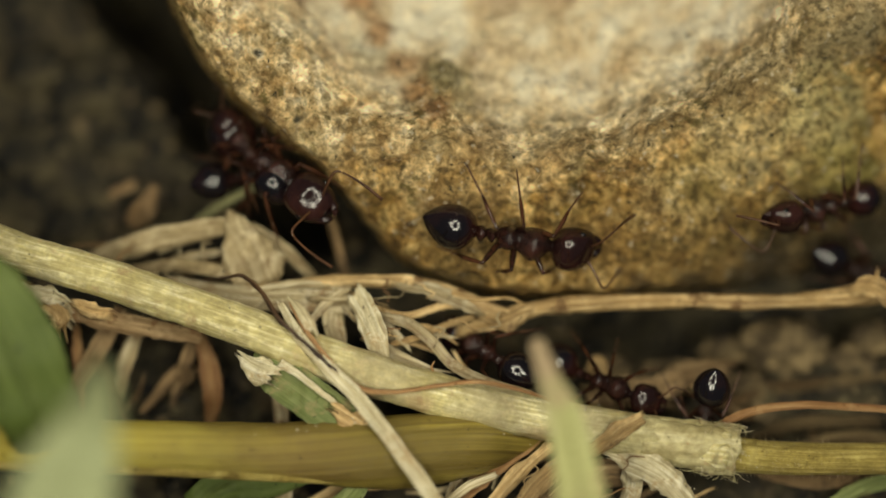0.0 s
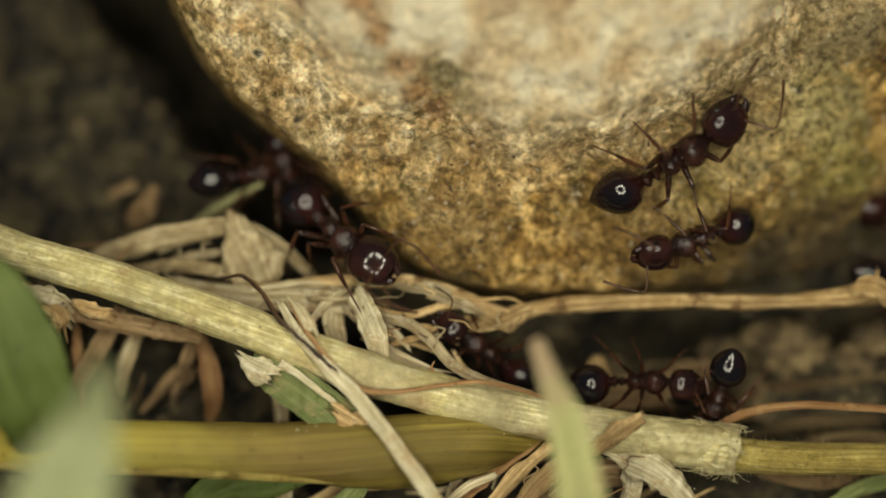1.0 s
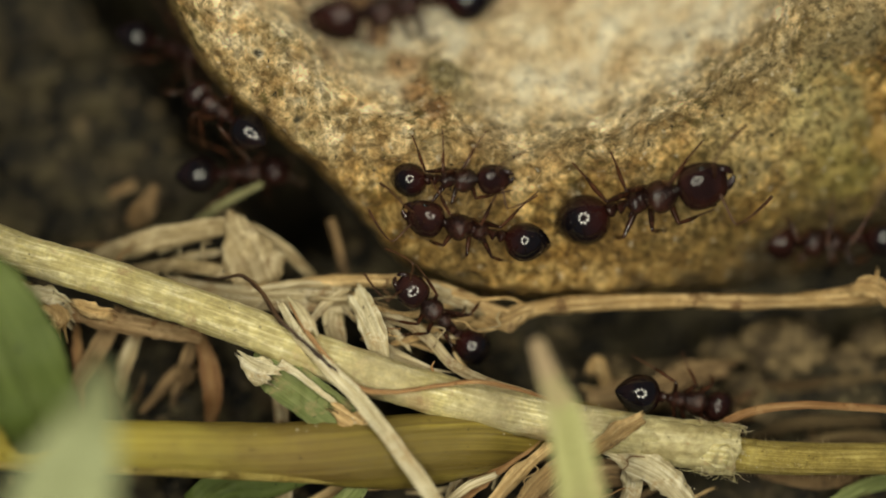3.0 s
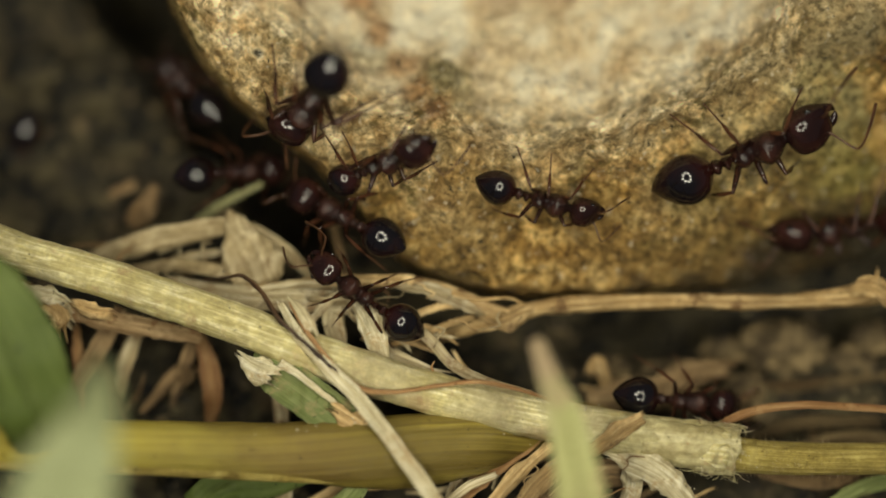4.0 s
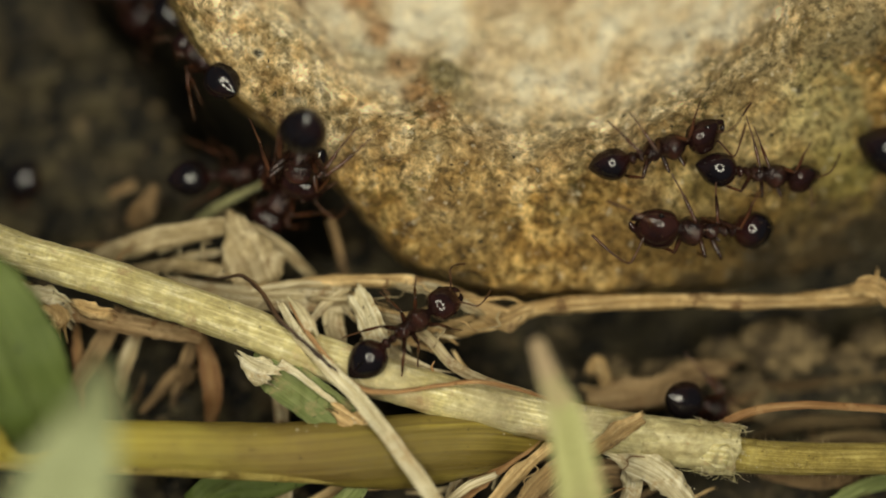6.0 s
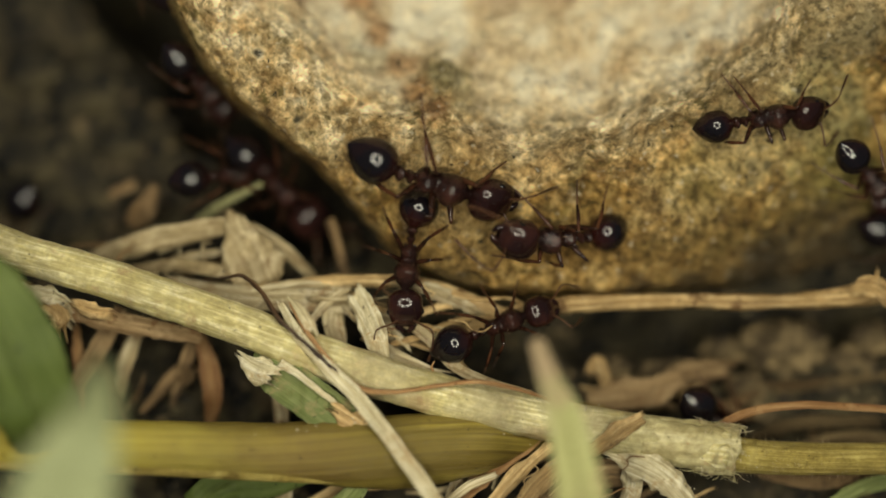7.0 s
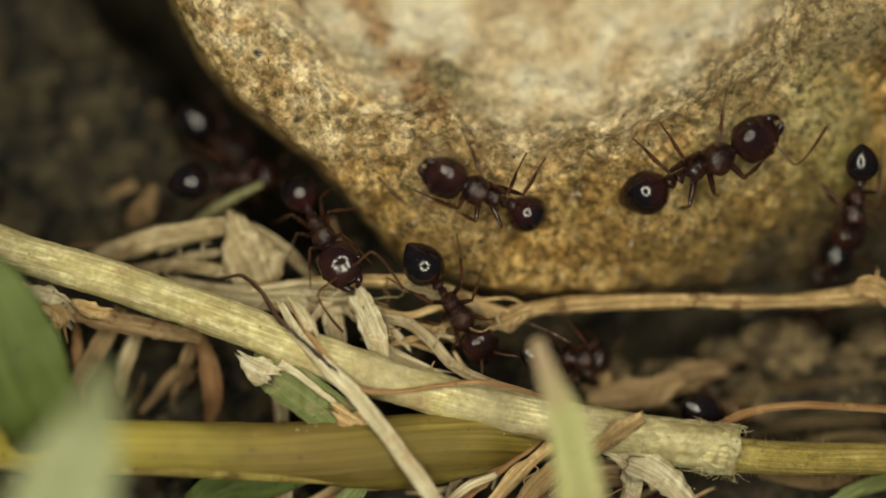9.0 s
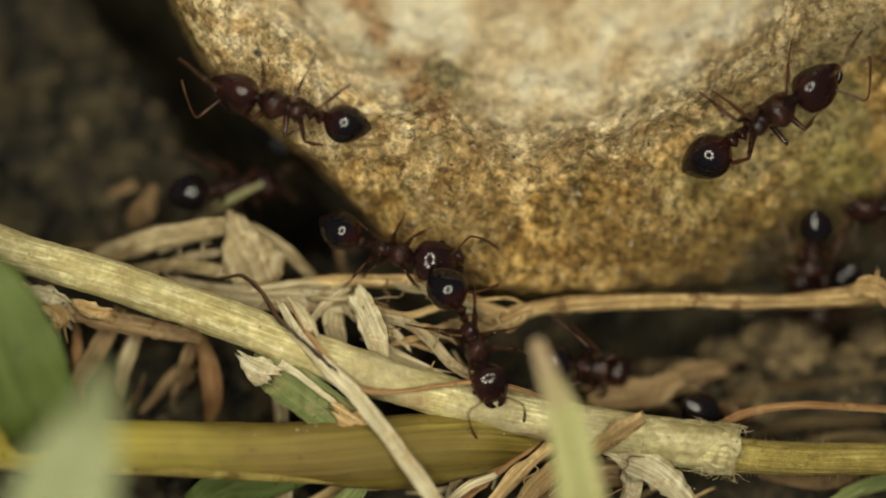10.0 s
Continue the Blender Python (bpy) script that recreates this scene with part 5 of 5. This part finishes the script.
def ants():
    trail(1.12, 1, 0.86, "large glossy dark red-brown ant walking on the stone", [(0, 3.5, 0.87, -18, ON, -4, 4, -4), (0.2, 6.15, 1.43, 0, ON, -2, 3, -3), (0.5, 8.63, 2.54, 21, ON, 1, 2, -2), (0.7, 10.51, 4.06, 34, ON, 0, 6, -6), (1, 11.87, 5.01, 42, ON, 0, 11, -11), (1.2, 14.14, 7.16, 46, ON, 7, 10, -9), (1.5, 13.99, 7.28, 57, ON, 19, 7, -6), (1.8, 11.44, 8.49, 78, ON, 33, 10, -11), (2, 11.12, 9.95, 95, ON, 10, 12, -15), (2.4, 7.36, 11.86, 131, ON, 0, 15, -14), (2.5, 6.27, 12.41, 138, ON, -8, 16, -14), (2.7, 1.26, 12.56, 158, ON, -25, 12, -11), (3, -1.73, 12.63, 184, ON, -20, 8, -7), (3.3, -4.06, 11.12, 209, ON, -14, 2, -2), (3.6, -5.25, 9.51, 232, ON, 10, -2, 3), (3.8, -6.02, 8.4, 243, ON, 13, -6, 6), (4, -6.39, 8.11, 240, ON, 16, -9, 9), (4.2, -7.97, 7.36, 220, 1.6, 25, -9, 9), (4.5, -10.35, 7.09, 179, 0.9, 39, -10, 10), (5, -9.94, 7.13, 176, 0.7, 40, -12, 11), (5.5, -9.12, 6.13, 199, 0.6, 44, 7, -6), (5.7, -8.15, 5.64, 215, 0.6, 41, 7, -6), (6.1, -6.8, 5.04, 270, ON, 36, 7, -7), (6.5, -4.48, 4.96, 321, ON, 31, 7, -8), (6.8, -2.99, 4.88, 333, ON, 27, 7, -8), (7, -0.53, 3.76, 334, ON, 4, 7, -9), (7.2, 2.32, 3.74, 351, ON, 1, 4, -5), (7.5, 7.71, 4.12, 364, ON, -2, -1, 1), (7.7, 9.86, 3.73, 365, ON, 0, -3, 3), (8, 12.05, 3.33, 351, ON, 23, -5, 5), (8.5, 12.27, 3.26, 352, ON, 24, 0, 0), (8.7, 12.94, 3.74, 370, ON, 0, 0, 0), (9, 13.53, 4.72, 400, ON, -5, 0, 0), (9.2, 13.41, 5.65, 404, ON, -1, 0, 0), (9.5, 15.17, 6.55, 405, ON, 5, -1, 1), (10, 16.48, 7.16, 402, ON, 3, -6, 6)])
    trail(1.12, 1.06, 0.98, "large glossy dark red-brown ant crossing the stone", [(0, -9.34, 4.49, -38, -2.2, -32, 1, -1), (0.5, -8.86, 3.11, -35, -1.6, -38, 4, -4), (0.7, -7.91, 2.28, -37, -1.4, -40, 5, -5), (1, -5.66, 0.82, -40, -0.8, -43, 6, -7), (1.2, -4.74, 0.36, -11, -0.6, -45, 3, -3), (1.5, -1.52, 0.75, 30, ON, -28, -2, 3), (2, 0.39, 1.72, 24, ON, -18, -4, 9), (2.5, 5.78, 1.85, 34, ON, -29, -8, 12), (2.7, 7.94, 2.14, 31, ON, -25, -6, 10), (3.2, 11.74, 3.27, 29, ON, -15, -3, 6), (3.8, 15.31, 5, 29, ON, -5, 0, 1), (4, 15.81, 5.35, 28, ON, -2, 1, -1), (4.2, 17.23, 5.46, 16, ON, -1, -1, 2), (4.5, 18.76, 5.78, 1, ON, -1, -5, 6), (5, 19.77, 5.1, -34, ON, 7, -1, 2), (5.2, 21.26, 4.84, -35, ON, -3, -1, 1), (5.5, 23.01, 5.42, -29, ON, 2, 0, 0), (5.7, 24.3, 5.48, -25, ON, -18, 0, 0), (6.5, 30.77, 5.47, -19, ON, 8, 0, 0), (10, 34.96, 5.59, -11, ON, 20, 0, 0)])
    trail(0.9, 1.02, 0.93, "dark red-brown ant wandering between stone and litter", [(0, 20.49, 2.95, -200, ON, -20, 10, -12), (0.2, 19.12, 2.58, -192, ON, -17, 9, -10), (0.5, 17.52, 2.16, -182, ON, -12, 7, -7), (0.7, 15.42, 1.48, -186, ON, -23, 5, -6), (1, 13.09, 0.96, -188, ON, -19, 3, -4), (1.2, 11.33, 0.71, -192, ON, -23, -2, 1), (1.5, 9.06, 0.4, -199, ON, -30, -9, 9), (2, 7.18, 0.19, -194, ON, -30, 2, -3), (2.3, 5.36, 0.58, -199, ON, -23, 2, -2), (2.5, 3.71, 1.14, -202, ON, -5, 1, -1), (2.7, 2.92, 1.24, -202, ON, 0, 1, -1), (3.2, 0.43, 1.35, -194, ON, 9, 0, 0), (3.8, -3.91, 1.23, -206, -1.2, 22, -1, 1), (4, -5.48, 1.77, -208, -1.2, 26, -1, 1), (4.5, -7.47, 3.34, -210, -1.6, 38, 1, -1), (5, -7.77, 3.99, -214, -1.8, 36, -1, 1), (5.5, -9.05, 4.47, -209, -2.2, 42, 2, -2), (5.8, -9.21, 3.62, -165, -2.6, 44, 3, -4), (6.05, -8.09, 2.9, -116, -2.4, 46, 3, -4), (6.3, -5.92, 2.47, -86, -1.8, 24, 5, -7), (6.5, -3.68, 0.83, -89, -1.2, -2, 7, -9), (6.8, -2.19, -0.57, -103, -0.2, -3, 8, -11), (7, -1.82, -0.47, -97, 0.1, -4, 9, -12), (7.2, -3.2, -0.95, -112, 0.3, -9, 3, -4), (7.5, -4.33, -0.37, -124, 0.5, -15, -7, 8), (7.7, -4.43, -0.3, -123, 0.4, -16, -6, 8), (8, -4.1, -0.21, -113, 0.1, -16, -5, 9), (8.2, -2.48, -0.3, -82, -0.3, -12, 1, 1), (8.5, -0.6, -1.29, -51, 0, -5, 10, -10), (8.7, 0.03, -2.14, -57, 0.1, 5, 5, -6), (9, 0.54, -3.02, -54, 0.3, 19, -1, 1), (9.2, 0.53, -2.62, -57, 0.4, 16, 0, 0), (9.5, 1.33, -2.42, -49, 0.6, 12, 2, -2), (9.8, 1.37, -3.64, -62, 1.4, 2, -4, 5), (10, 1.5, -4.54, -67, 1.8, -5, -7, 9)])
    trail(0.82, 0.92, 0.9, "small glossy dark brown ant following a trail on the stone", [(0, -18.69, 18.75, -48, -8, 32, 0, 0), (0.8, -18.36, 18.13, -45, -8, 30, 0, 0), (1.4, -12.31, 10.07, -14, -6, 15, -2, 2), (1.7, -10.09, 6.84, -4, -3.4, 5, -3, 3), (2, -8.21, 5.17, 17, -2.2, 1, -3, 4), (2.2, -6.94, 4.65, 30, -1.4, 4, -3, 4), (2.5, -3.44, 3.91, 34, ON, -28, -3, 4), (2.7, -1.71, 4.3, 31, ON, -25, -3, 3), (3.2, 1.88, 3.63, 9, ON, -17, -2, 2), (3.8, 4.73, 3.1, -13, ON, -11, -1, 1), (4, 5.18, 2.92, -22, ON, -8, 0, 1), (4.2, 6.18, 2.78, -7, ON, -4, 0, 0), (4.5, 8.13, 3.06, 12, ON, 2, 0, 0), (4.7, 9.56, 3.18, 5, ON, 4, 0, 0), (5, 11.63, 2.95, -12, ON, 7, 0, 0), (5.5, 14.17, 3.69, -13, ON, 23, -1, 1), (5.7, 14.83, 3.94, -21, ON, 19, -2, 1), (6.3, 19.28, 4.7, -16, ON, -6, -2, 2), (6.8, 21.89, 4.59, -38, ON, 9, -3, 3), (7, 22.67, 4.04, -50, ON, 4, -4, 4), (7.5, 23.23, 2.1, -76, ON, -3, -5, 5), (8, 22.32, 0.97, -85, ON, 1, -10, 10), (8.5, 21.72, -1.15, -87, -5, 27, -10, 10), (9, 21.25, -2.48, -105, -6, 33, -7, 7), (10, 21.46, -3.14, -117, -7, 48, 0, 0)])
    trail(0.86, 1.02, 0.82, "small dark red-brown ant walking along the stone ridge", [(0, -21.01, 19.79, -48, -8.5, 32, 0, 0), (2.6, -19.97, 18.13, -36, -8, 29, -2, 2), (3, -14.88, 11.16, -18, -7, 27, -3, 3), (3.3, -12.04, 6.96, -7, -5.5, 19, -4, 4), (3.6, -7.58, 4.19, 39, -2, 18, -5, 5), (3.8, -4.8, 4.15, 48, -1, 15, -5, 5), (4, -3.31, 4.93, 50, ON, -8, -5, 5), (4.2, -1.84, 4.01, 18, ON, 3, -2, 2), (4.5, 0.15, 3.32, -14, ON, 20, 1, -1), (4.7, 2.33, 4.19, -4, ON, 12, 3, -3), (5, 4.91, 4.89, 12, ON, 1, 7, -7), (5.2, 6.82, 5.38, 17, ON, 4, 4, -4), (5.5, 7.61, 5.18, 23, ON, 9, 1, -1), (5.7, 8.96, 5.24, 18, ON, 8, 0, 0), (6.2, 12.31, 6.3, 17, ON, 6, -3, 2), (6.8, 15.6, 7.08, 17, ON, 4, -7, 5), (7, 16.66, 7.22, 5, ON, 3, -8, 6), (7.2, 17.71, 7.14, -7, ON, 21, -5, 3), (7.5, 19.35, 7, -25, ON, 18, 0, 0), (8, 20.41, 5.84, -43, ON, 21, 1, -1), (8.5, 21.26, 4.9, -64, ON, 17, -7, 6), (8.7, 21.75, 3.86, -73, ON, 15, -6, 6), (9, 22.05, 3.07, -84, ON, -8, -5, 6), (9.5, 21.44, 1.94, -86, ON, -2, -6, 5), (10, 19.88, 0.2, -77, ON, -1, -8, 7)])
    trail(0.98, 1.05, 0.84, "dark brown ant coming along the shaded side of the stone", [(0, 33.71, 3.24, -180, ON, 20, 0, 0), (1, 25.98, 2.89, -174, ON, 20, 0, 0), (1.5, 22.67, 2.55, -171, ON, 20, 0, 0), (2, 21.38, 1.69, -156, ON, 20, 0, 0), (2.5, 20.56, 0.95, -153, ON, 0, 0, 0), (2.7, 20.86, 1.13, -152, ON, 20, 0, 0), (3.8, 21.51, 1.34, -165, ON, -3, 0, 0), (4.2, 21.87, 2.42, -192, ON, 4, 0, 0), (4.5, 20.94, 2.45, -205, ON, -5, 0, 0), (5, 21.25, 2.44, -217, ON, -17, 1, -1), (5.2, 20.73, 2.3, -216, ON, -17, 1, -1), (5.5, 18.2, 1.88, -213, ON, -17, 1, -1), (5.7, 16.44, 1.72, -208, ON, -16, 0, 0), (6.2, 12, 1.41, -200, ON, -11, -2, 2), (6.8, 7.48, 1.11, -195, ON, -31, -5, 5), (7, 6.32, 0.88, -199, ON, -27, -6, 6), (7.2, 5.7, 1.18, -198, ON, -22, -1, 1), (7.5, 5.01, 0.88, -187, ON, -14, 6, -6), (7.7, 4.36, 0.82, -185, ON, -10, 3, -4), (8, 4.23, 0.49, -179, ON, -4, 0, 0), (8.2, 4.21, 0.74, -190, ON, -10, 0, 0), (8.5, 4.47, 1.57, -214, ON, -18, 0, 0), (8.7, 3.94, 2.02, -213, ON, -17, 3, -3), (9, 2.31, 3.2, -222, ON, -14, 7, -7), (9.2, 0.99, 3.65, -210, ON, -5, 5, -5), (9.5, -1.51, 4.99, -196, ON, 8, 1, -1), (9.8, -5.9, 6.67, -200, ON, -1, 3, -3), (10, -7.54, 7.75, -200, ON, -6, 4, -4)])
    trail(0.82, 0.98, 0.96, "dark ant climbing over dry straw beside the root", [(0, 2.16, -5.45, 149, -1.8, 38, 0, 0), (1, 2.29, -5.49, 144, -1.8, -20, 2, -2), (2, 2.56, -5.28, 136, -1.6, -47, 3, -3), (2.5, 1.65, -4.28, 130, -0.8, -42, 1, -1), (2.7, 1.26, -3.97, 133, -0.6, -22, 0, 0), (3.2, -1.33, -3.43, 140, 0.4, -30, -2, 2), (3.8, -3.74, -2.77, 153, 0.8, -10, -5, 4), (4, -4.29, -2.46, 145, 0.8, -1, -6, 5), (4.2, -5.17, -2.53, 144, 1, -1, -6, 6), (4.5, -5.8, -2.25, 140, 1.2, -1, -6, 6), (4.7, -4.2, -2.92, 116, 1.6, -5, -8, 7), (5, -3.09, -2.78, 76, 1.8, -11, -11, 10), (5.5, -3.04, -2.59, 85, 1.8, 0, -6, 5), (5.7, -2.79, -3.18, 64, 1.8, 28, -6, 5), (6.2, -0.77, -4.51, 25, 1.2, 3, -5, 5), (6.8, 2.2, -4.67, 10, 0.2, 6, -5, 5), (7, 2.91, -4.07, 21, 0, 8, -5, 5), (7.2, 4.32, -3.55, 32, -0.2, 8, -5, 5), (7.5, 5.58, -4.55, -3, -1.2, 10, -5, 5), (8, 6.55, -5.95, 0, -1.6, 19, 4, -4), (8.5, 6.72, -5.98, -6, -1.8, 49, 4, -4), (9, 6.91, -5.89, -7, -1.8, 48, 3, -3), (9.5, 7.22, -5.93, -5, -1.8, 41, 1, -1), (10, 7.81, -6.37, -10, -2, 40, 0, 0)])
    trail(0.84, 1.28, 0.95, "dark red ant climbing out of the gap beside the stone", [(0, -22.54, 20.83, -52, -9, 36, 0, 0), (5.7, -20.93, 18.25, -52, -9, 36, 0, 0), (6.4, -13.04, 7.52, -45, -7.5, 28, 0, 0), (7, -9.14, 3.42, -45, -5, 23, 0, 0), (7.5, -9.13, 3.37, -47, -3, 9, 1, -1), (8, -7.55, 2.2, -42, -1.4, -36, 2, -2), (8.5, -7.35, 2.11, -41, -0.9, -36, 2, -2), (8.7, -7.15, 1.73, -44, -0.8, -12, 1, -1), (9, -6.63, 1.12, -58, -0.6, -32, 1, -1), (9.2, -6.43, 1.27, -46, -0.6, 7, 4, -4), (9.5, -4.8, 0.18, -19, -0.4, -25, 9, -9), (9.8, -3.6, -0.05, -20, -0.3, -12, 11, -11), (10, -3.04, -0.04, -18, -0.2, -3, 12, -13)])
    trail(0.78, 0.95, 1, "dark brown ant at the shaded end of the stone", [(0, 42.23, 0.96, 172, ON, 0), (9.2, 31.98, 2.3, 172, ON, 0), (9.7, 27.2, 3.12, 168, ON, 0), (10, 24.61, 2.93, 168, ON, 0)])
    trail(0.84, 0.95, 0.98, "dark glossy ant creeping through litter on the soil", [(0, 8.6, -7.17, -22, -1, -5, 3, -4), (0.5, 9.14, -6.65, -9, -0.8, -6, 5, -8), (1, 10.5, -7.08, -1, -0.6, -1, -10, 8), (1.5, 11.68, -7.41, -2, -0.6, -4, 1, -1), (2, 12.47, -7.36, -1, -0.6, -4, -6, 5), (2.5, 12.89, -7.85, -13, -0.8, 30, -3, 3), (3.8, 12.84, -8.18, -6, -1.2, 19, 0, 0), (4.5, 13.33, -7.95, -14, -1.6, 28, 2, -2), (5, 13.81, -7.99, -21, -2.2, 45, -1, 1), (5.5, 14.21, -8.31, -17, -2.8, 50, 0, 0), (5.7, 14.31, -8.42, -17, -3, 52, 0, 0), (7, 14.99, -9.43, -38, -3.8, 53, 0, 0), (10, 15.24, -9.76, -35, -3.9, 51, 0, 0)])
    trail(0.78, 0.95, 1, "dark ant half hidden behind straw on the soil", [(0, 14.09, -9.01, -96, -1.8, 50, -2, 2), (0.5, 14.07, -9.11, -99, -1.8, 48, 0, 0), (1, 14.79, -8.12, -102, -1.8, 45, 0, 0), (1.25, 14.76, -9.32, -118, -3, 44, 0, 0), (1.5, 14.39, -10.58, -176, -4.6, 44, 0, 0), (2, 14.07, -10.9, -188, -5, 39, 0, 0), (10, 14.09, -10.98, -188, -5, 37, 0, 0)])
    trail(0.78, 0.95, 1, "dark ant sitting in the gap beside the stone", [(0, -10.56, 4.02, 12, -4.6, 37), (1, -10.62, 4.11, 9, -4.6, 35), (2, -11.01, 4.16, 7, -4.6, 32), (4, -11.34, 4.24, 5, -4.6, 32), (5, -11.65, 4.17, 7, -4.6, 32), (9, -11.65, 3.89, 6, -4.6, 32), (10, -11.65, 3.38, 7, -4.6, 32)])
    trail(0.78, 0.95, 1, "dark ant in the shade under the stone", [(0, 23.09, -1.25, -21, -5.5, 39), (0.5, 23.94, -1.85, -21, -5.5, 36), (1, 25.45, -2.16, -20, -5.5, 34), (1.6, 27.48, -2.48, -18, -5.5, 28), (5.6, 29.2, -2.0, -18, -5.5, 28), (6.4, 27.6, -0.4, -18, -5.5, 28), (6.8, 26.3, 0.3, -18, -5.5, 28), (7, 26.1, 0.35, -18, -5.5, 28), (7.2, 27.0, 0.2, -18, -5.5, 28), (7.7, 29.6, -0.6, -18, -5.5, 28), (10, 31, -0.8, -18, -5.5, 28)])
    trail(0.78, 0.95, 1, "slender dark ant climbing in the gap beside the stone", [(0, -10.6, 5.31, 129, -2.4, 22), (0.5, -9.75, 3.52, 113, -4.2, 41), (1, -8.6, 4.31, 108, -4.4, 38), (1.5, -8.17, 4.38, 149, -2, 29), (2, -8.86, 5.12, 144, -1.6, 27), (2.5, -10.2, 6.39, 146, -1.2, 28), (3, -12.08, 7.46, 144, -2.6, 37), (3.8, -14.14, 9.01, 135, -6, 43), (4.5, -14.66, 9.2, 135, -6.4, 43), (5, -15.4, 10.58, 135, -6, 28), (5.7, -16.48, 14.32, 125, -7, 31), (10, -16.61, 17.63, 125, -8, 31)])
    trail(0.78, 0.95, 1, "dark ant on the soil away from the stone", [(0, -28.83, 5.51, -149, -10, 34), (3.5, -28.19, 5.03, -138, -10, 22), (4.2, -24.28, 5.03, -125, -10, 38), (4.5, -24.25, 5.06, -125, -10, 37), (5, -24.83, 3.09, -126, -9.8, 37), (5.7, -25.04, 2.28, -125, -9.6, 31), (7, -25.04, 1.24, -132, -9.4, 42), (8, -25.89, 1.24, -135, -9.4, 40), (10, -29.02, 1.16, -139, -9.4, 40)])
    trail(0.78, 0.95, 1, "dark ant climbing down the shaded side of the gap", [(0, -18.05, 20.51, -45, -8, 36), (6, -17.57, 17.31, -49, -8, 40), (7, -13.25, 8.94, -49, -5, 46), (7.5, -14.81, 9.25, -52, -5, 36), (8, -13.83, 7.63, -40, -4.6, 40), (8.4, -12.54, 6.71, -41, -4.2, 40), (8.7, -12.01, 6.11, -44, -4.6, 42), (9, -12.4, 5.87, -41, -8.5, 43), (9.3, -11.2, 5.7, -37, -11.5, 43), (9.6, -9.2, 5.6, -28, -14, 35), (10, -7.4, 5.6, -20, -14.5, 30)])
    trail(0.78, 0.95, 1, "reddish ant climbing up the edge of the stone", [(0, -13.67, -16.42, 121, -9, 34, 0, 0), (1, -13.67, -16.42, 121, -9, 34, 0, 0), (3.9, -11.15, -2.32, 102, -9.5, 45, -1, 1), (4.3, -10.81, 2.12, 98, -7.5, 54, -1, 2), (4.7, -10.91, 6.47, 103, -2.6, 46, -1, 2), (5, -11.27, 7.94, 101, -1.6, 25, -1, 2), (5.5, -11.52, 8.73, 154, -1, 58, -1, 2), (5.7, -11.86, 9.13, 152, -1.2, 55, -1, 2), (6.3, -14.31, 11.81, 120, -3, 36, -1, 1), (7, -16.22, 16.28, 113, -5, 26, 0, 0), (10, -16.35, 19.56, 113, -6, 26, 0, 0)])


def times_of(rows):
    return [r[0] for r in rows]


def steps_of(gap):
    return [k * gap for k in range(round(10 / gap) + 1)]


def gait(ob, size, rows):
    """Legs swing in two tripods at a pace that follows the way walked; feelers sway."""
    legs = [c for c in ob.children if c.name.startswith("leg")]
    head = next(c for c in ob.children if c.name.startswith("head"))
    gaster = next(c for c in ob.children if c.name.startswith("gaster"))
    feelers = [c for c in head.children if c.name.startswith("antenna")]
    for part, column in ((head, 6), (gaster, 7)):
        at0 = part.location.copy()
        bends = [r[column] if len(r) > column else 0 for r in rows]
        walk(part, [(t, Matrix.Translation(at0) @ pose(0, 0, 0, 0, 0, float(np.interp(t, times_of(rows), bends)) + 2 * math.sin(t * 2.3 + rows[0][2] + column))) for t in steps_of(0.1)])
    times = [r[0] for r in rows]
    us, vs = [r[1] for r in rows], [r[2] for r in rows]
    steps = [k * 0.1 for k in range(101)]
    way, last, dist = [], None, 0.0
    for t in steps:
        p = (float(np.interp(t, times, us)), float(np.interp(t, times, vs)))
        dist += math.hypot(p[0] - last[0], p[1] - last[1]) if last else 0
        last = p
        way.append(dist)
    seed = len(legs[0].name) + rows[0][1]
    for k, leg in enumerate(legs):
        at0 = leg.location.copy()
        side = 1 if at0.y > 0 else -1
        phase = math.pi * ((k % 3) + (0 if side > 0 else 1)) + seed
        poses = []
        for t, d in zip(steps, way):
            f = 2 * math.pi * d / (6.0 * size) + phase + 0.25 * math.sin(t * 1.7 + k)
            poses.append((t, Matrix.Translation(at0) @ pose(0, 0, 0, side * max(0, 9 * math.cos(f)), 0, side * 17 * math.sin(f) + 9 * math.sin(k * 2.1 + seed))))
        keep = [q for i, q in enumerate(poses) if i in (0, 100) or abs(way[i] - way[i - 1]) > 0.02 or (i < 100 and abs(way[i + 1] - way[i]) > 0.02) or i % 5 == 0]
        walk(leg, keep)
    for k, feeler in enumerate(feelers):
        at0 = feeler.location.copy()
        walk(feeler, [(t, Matrix.Translation(at0) @ pose(0, 0, 0, 0, 7 * math.sin(t * 3.1 + seed + 2 * k), 0) @ pose(0, 0, 0, 0, 0, 16 * math.sin(t * 4.3 + seed * 2 + 2.2 * k))) for t in steps[::2]])


def motions():
    for ob, size, rows in TRAILS:
        walk(ob, [(r[0], ant_pose(r[1], r[2], r[3], r[4], size, r[5])) for r in rows])
        gait(ob, size, rows)


ants()
motions()
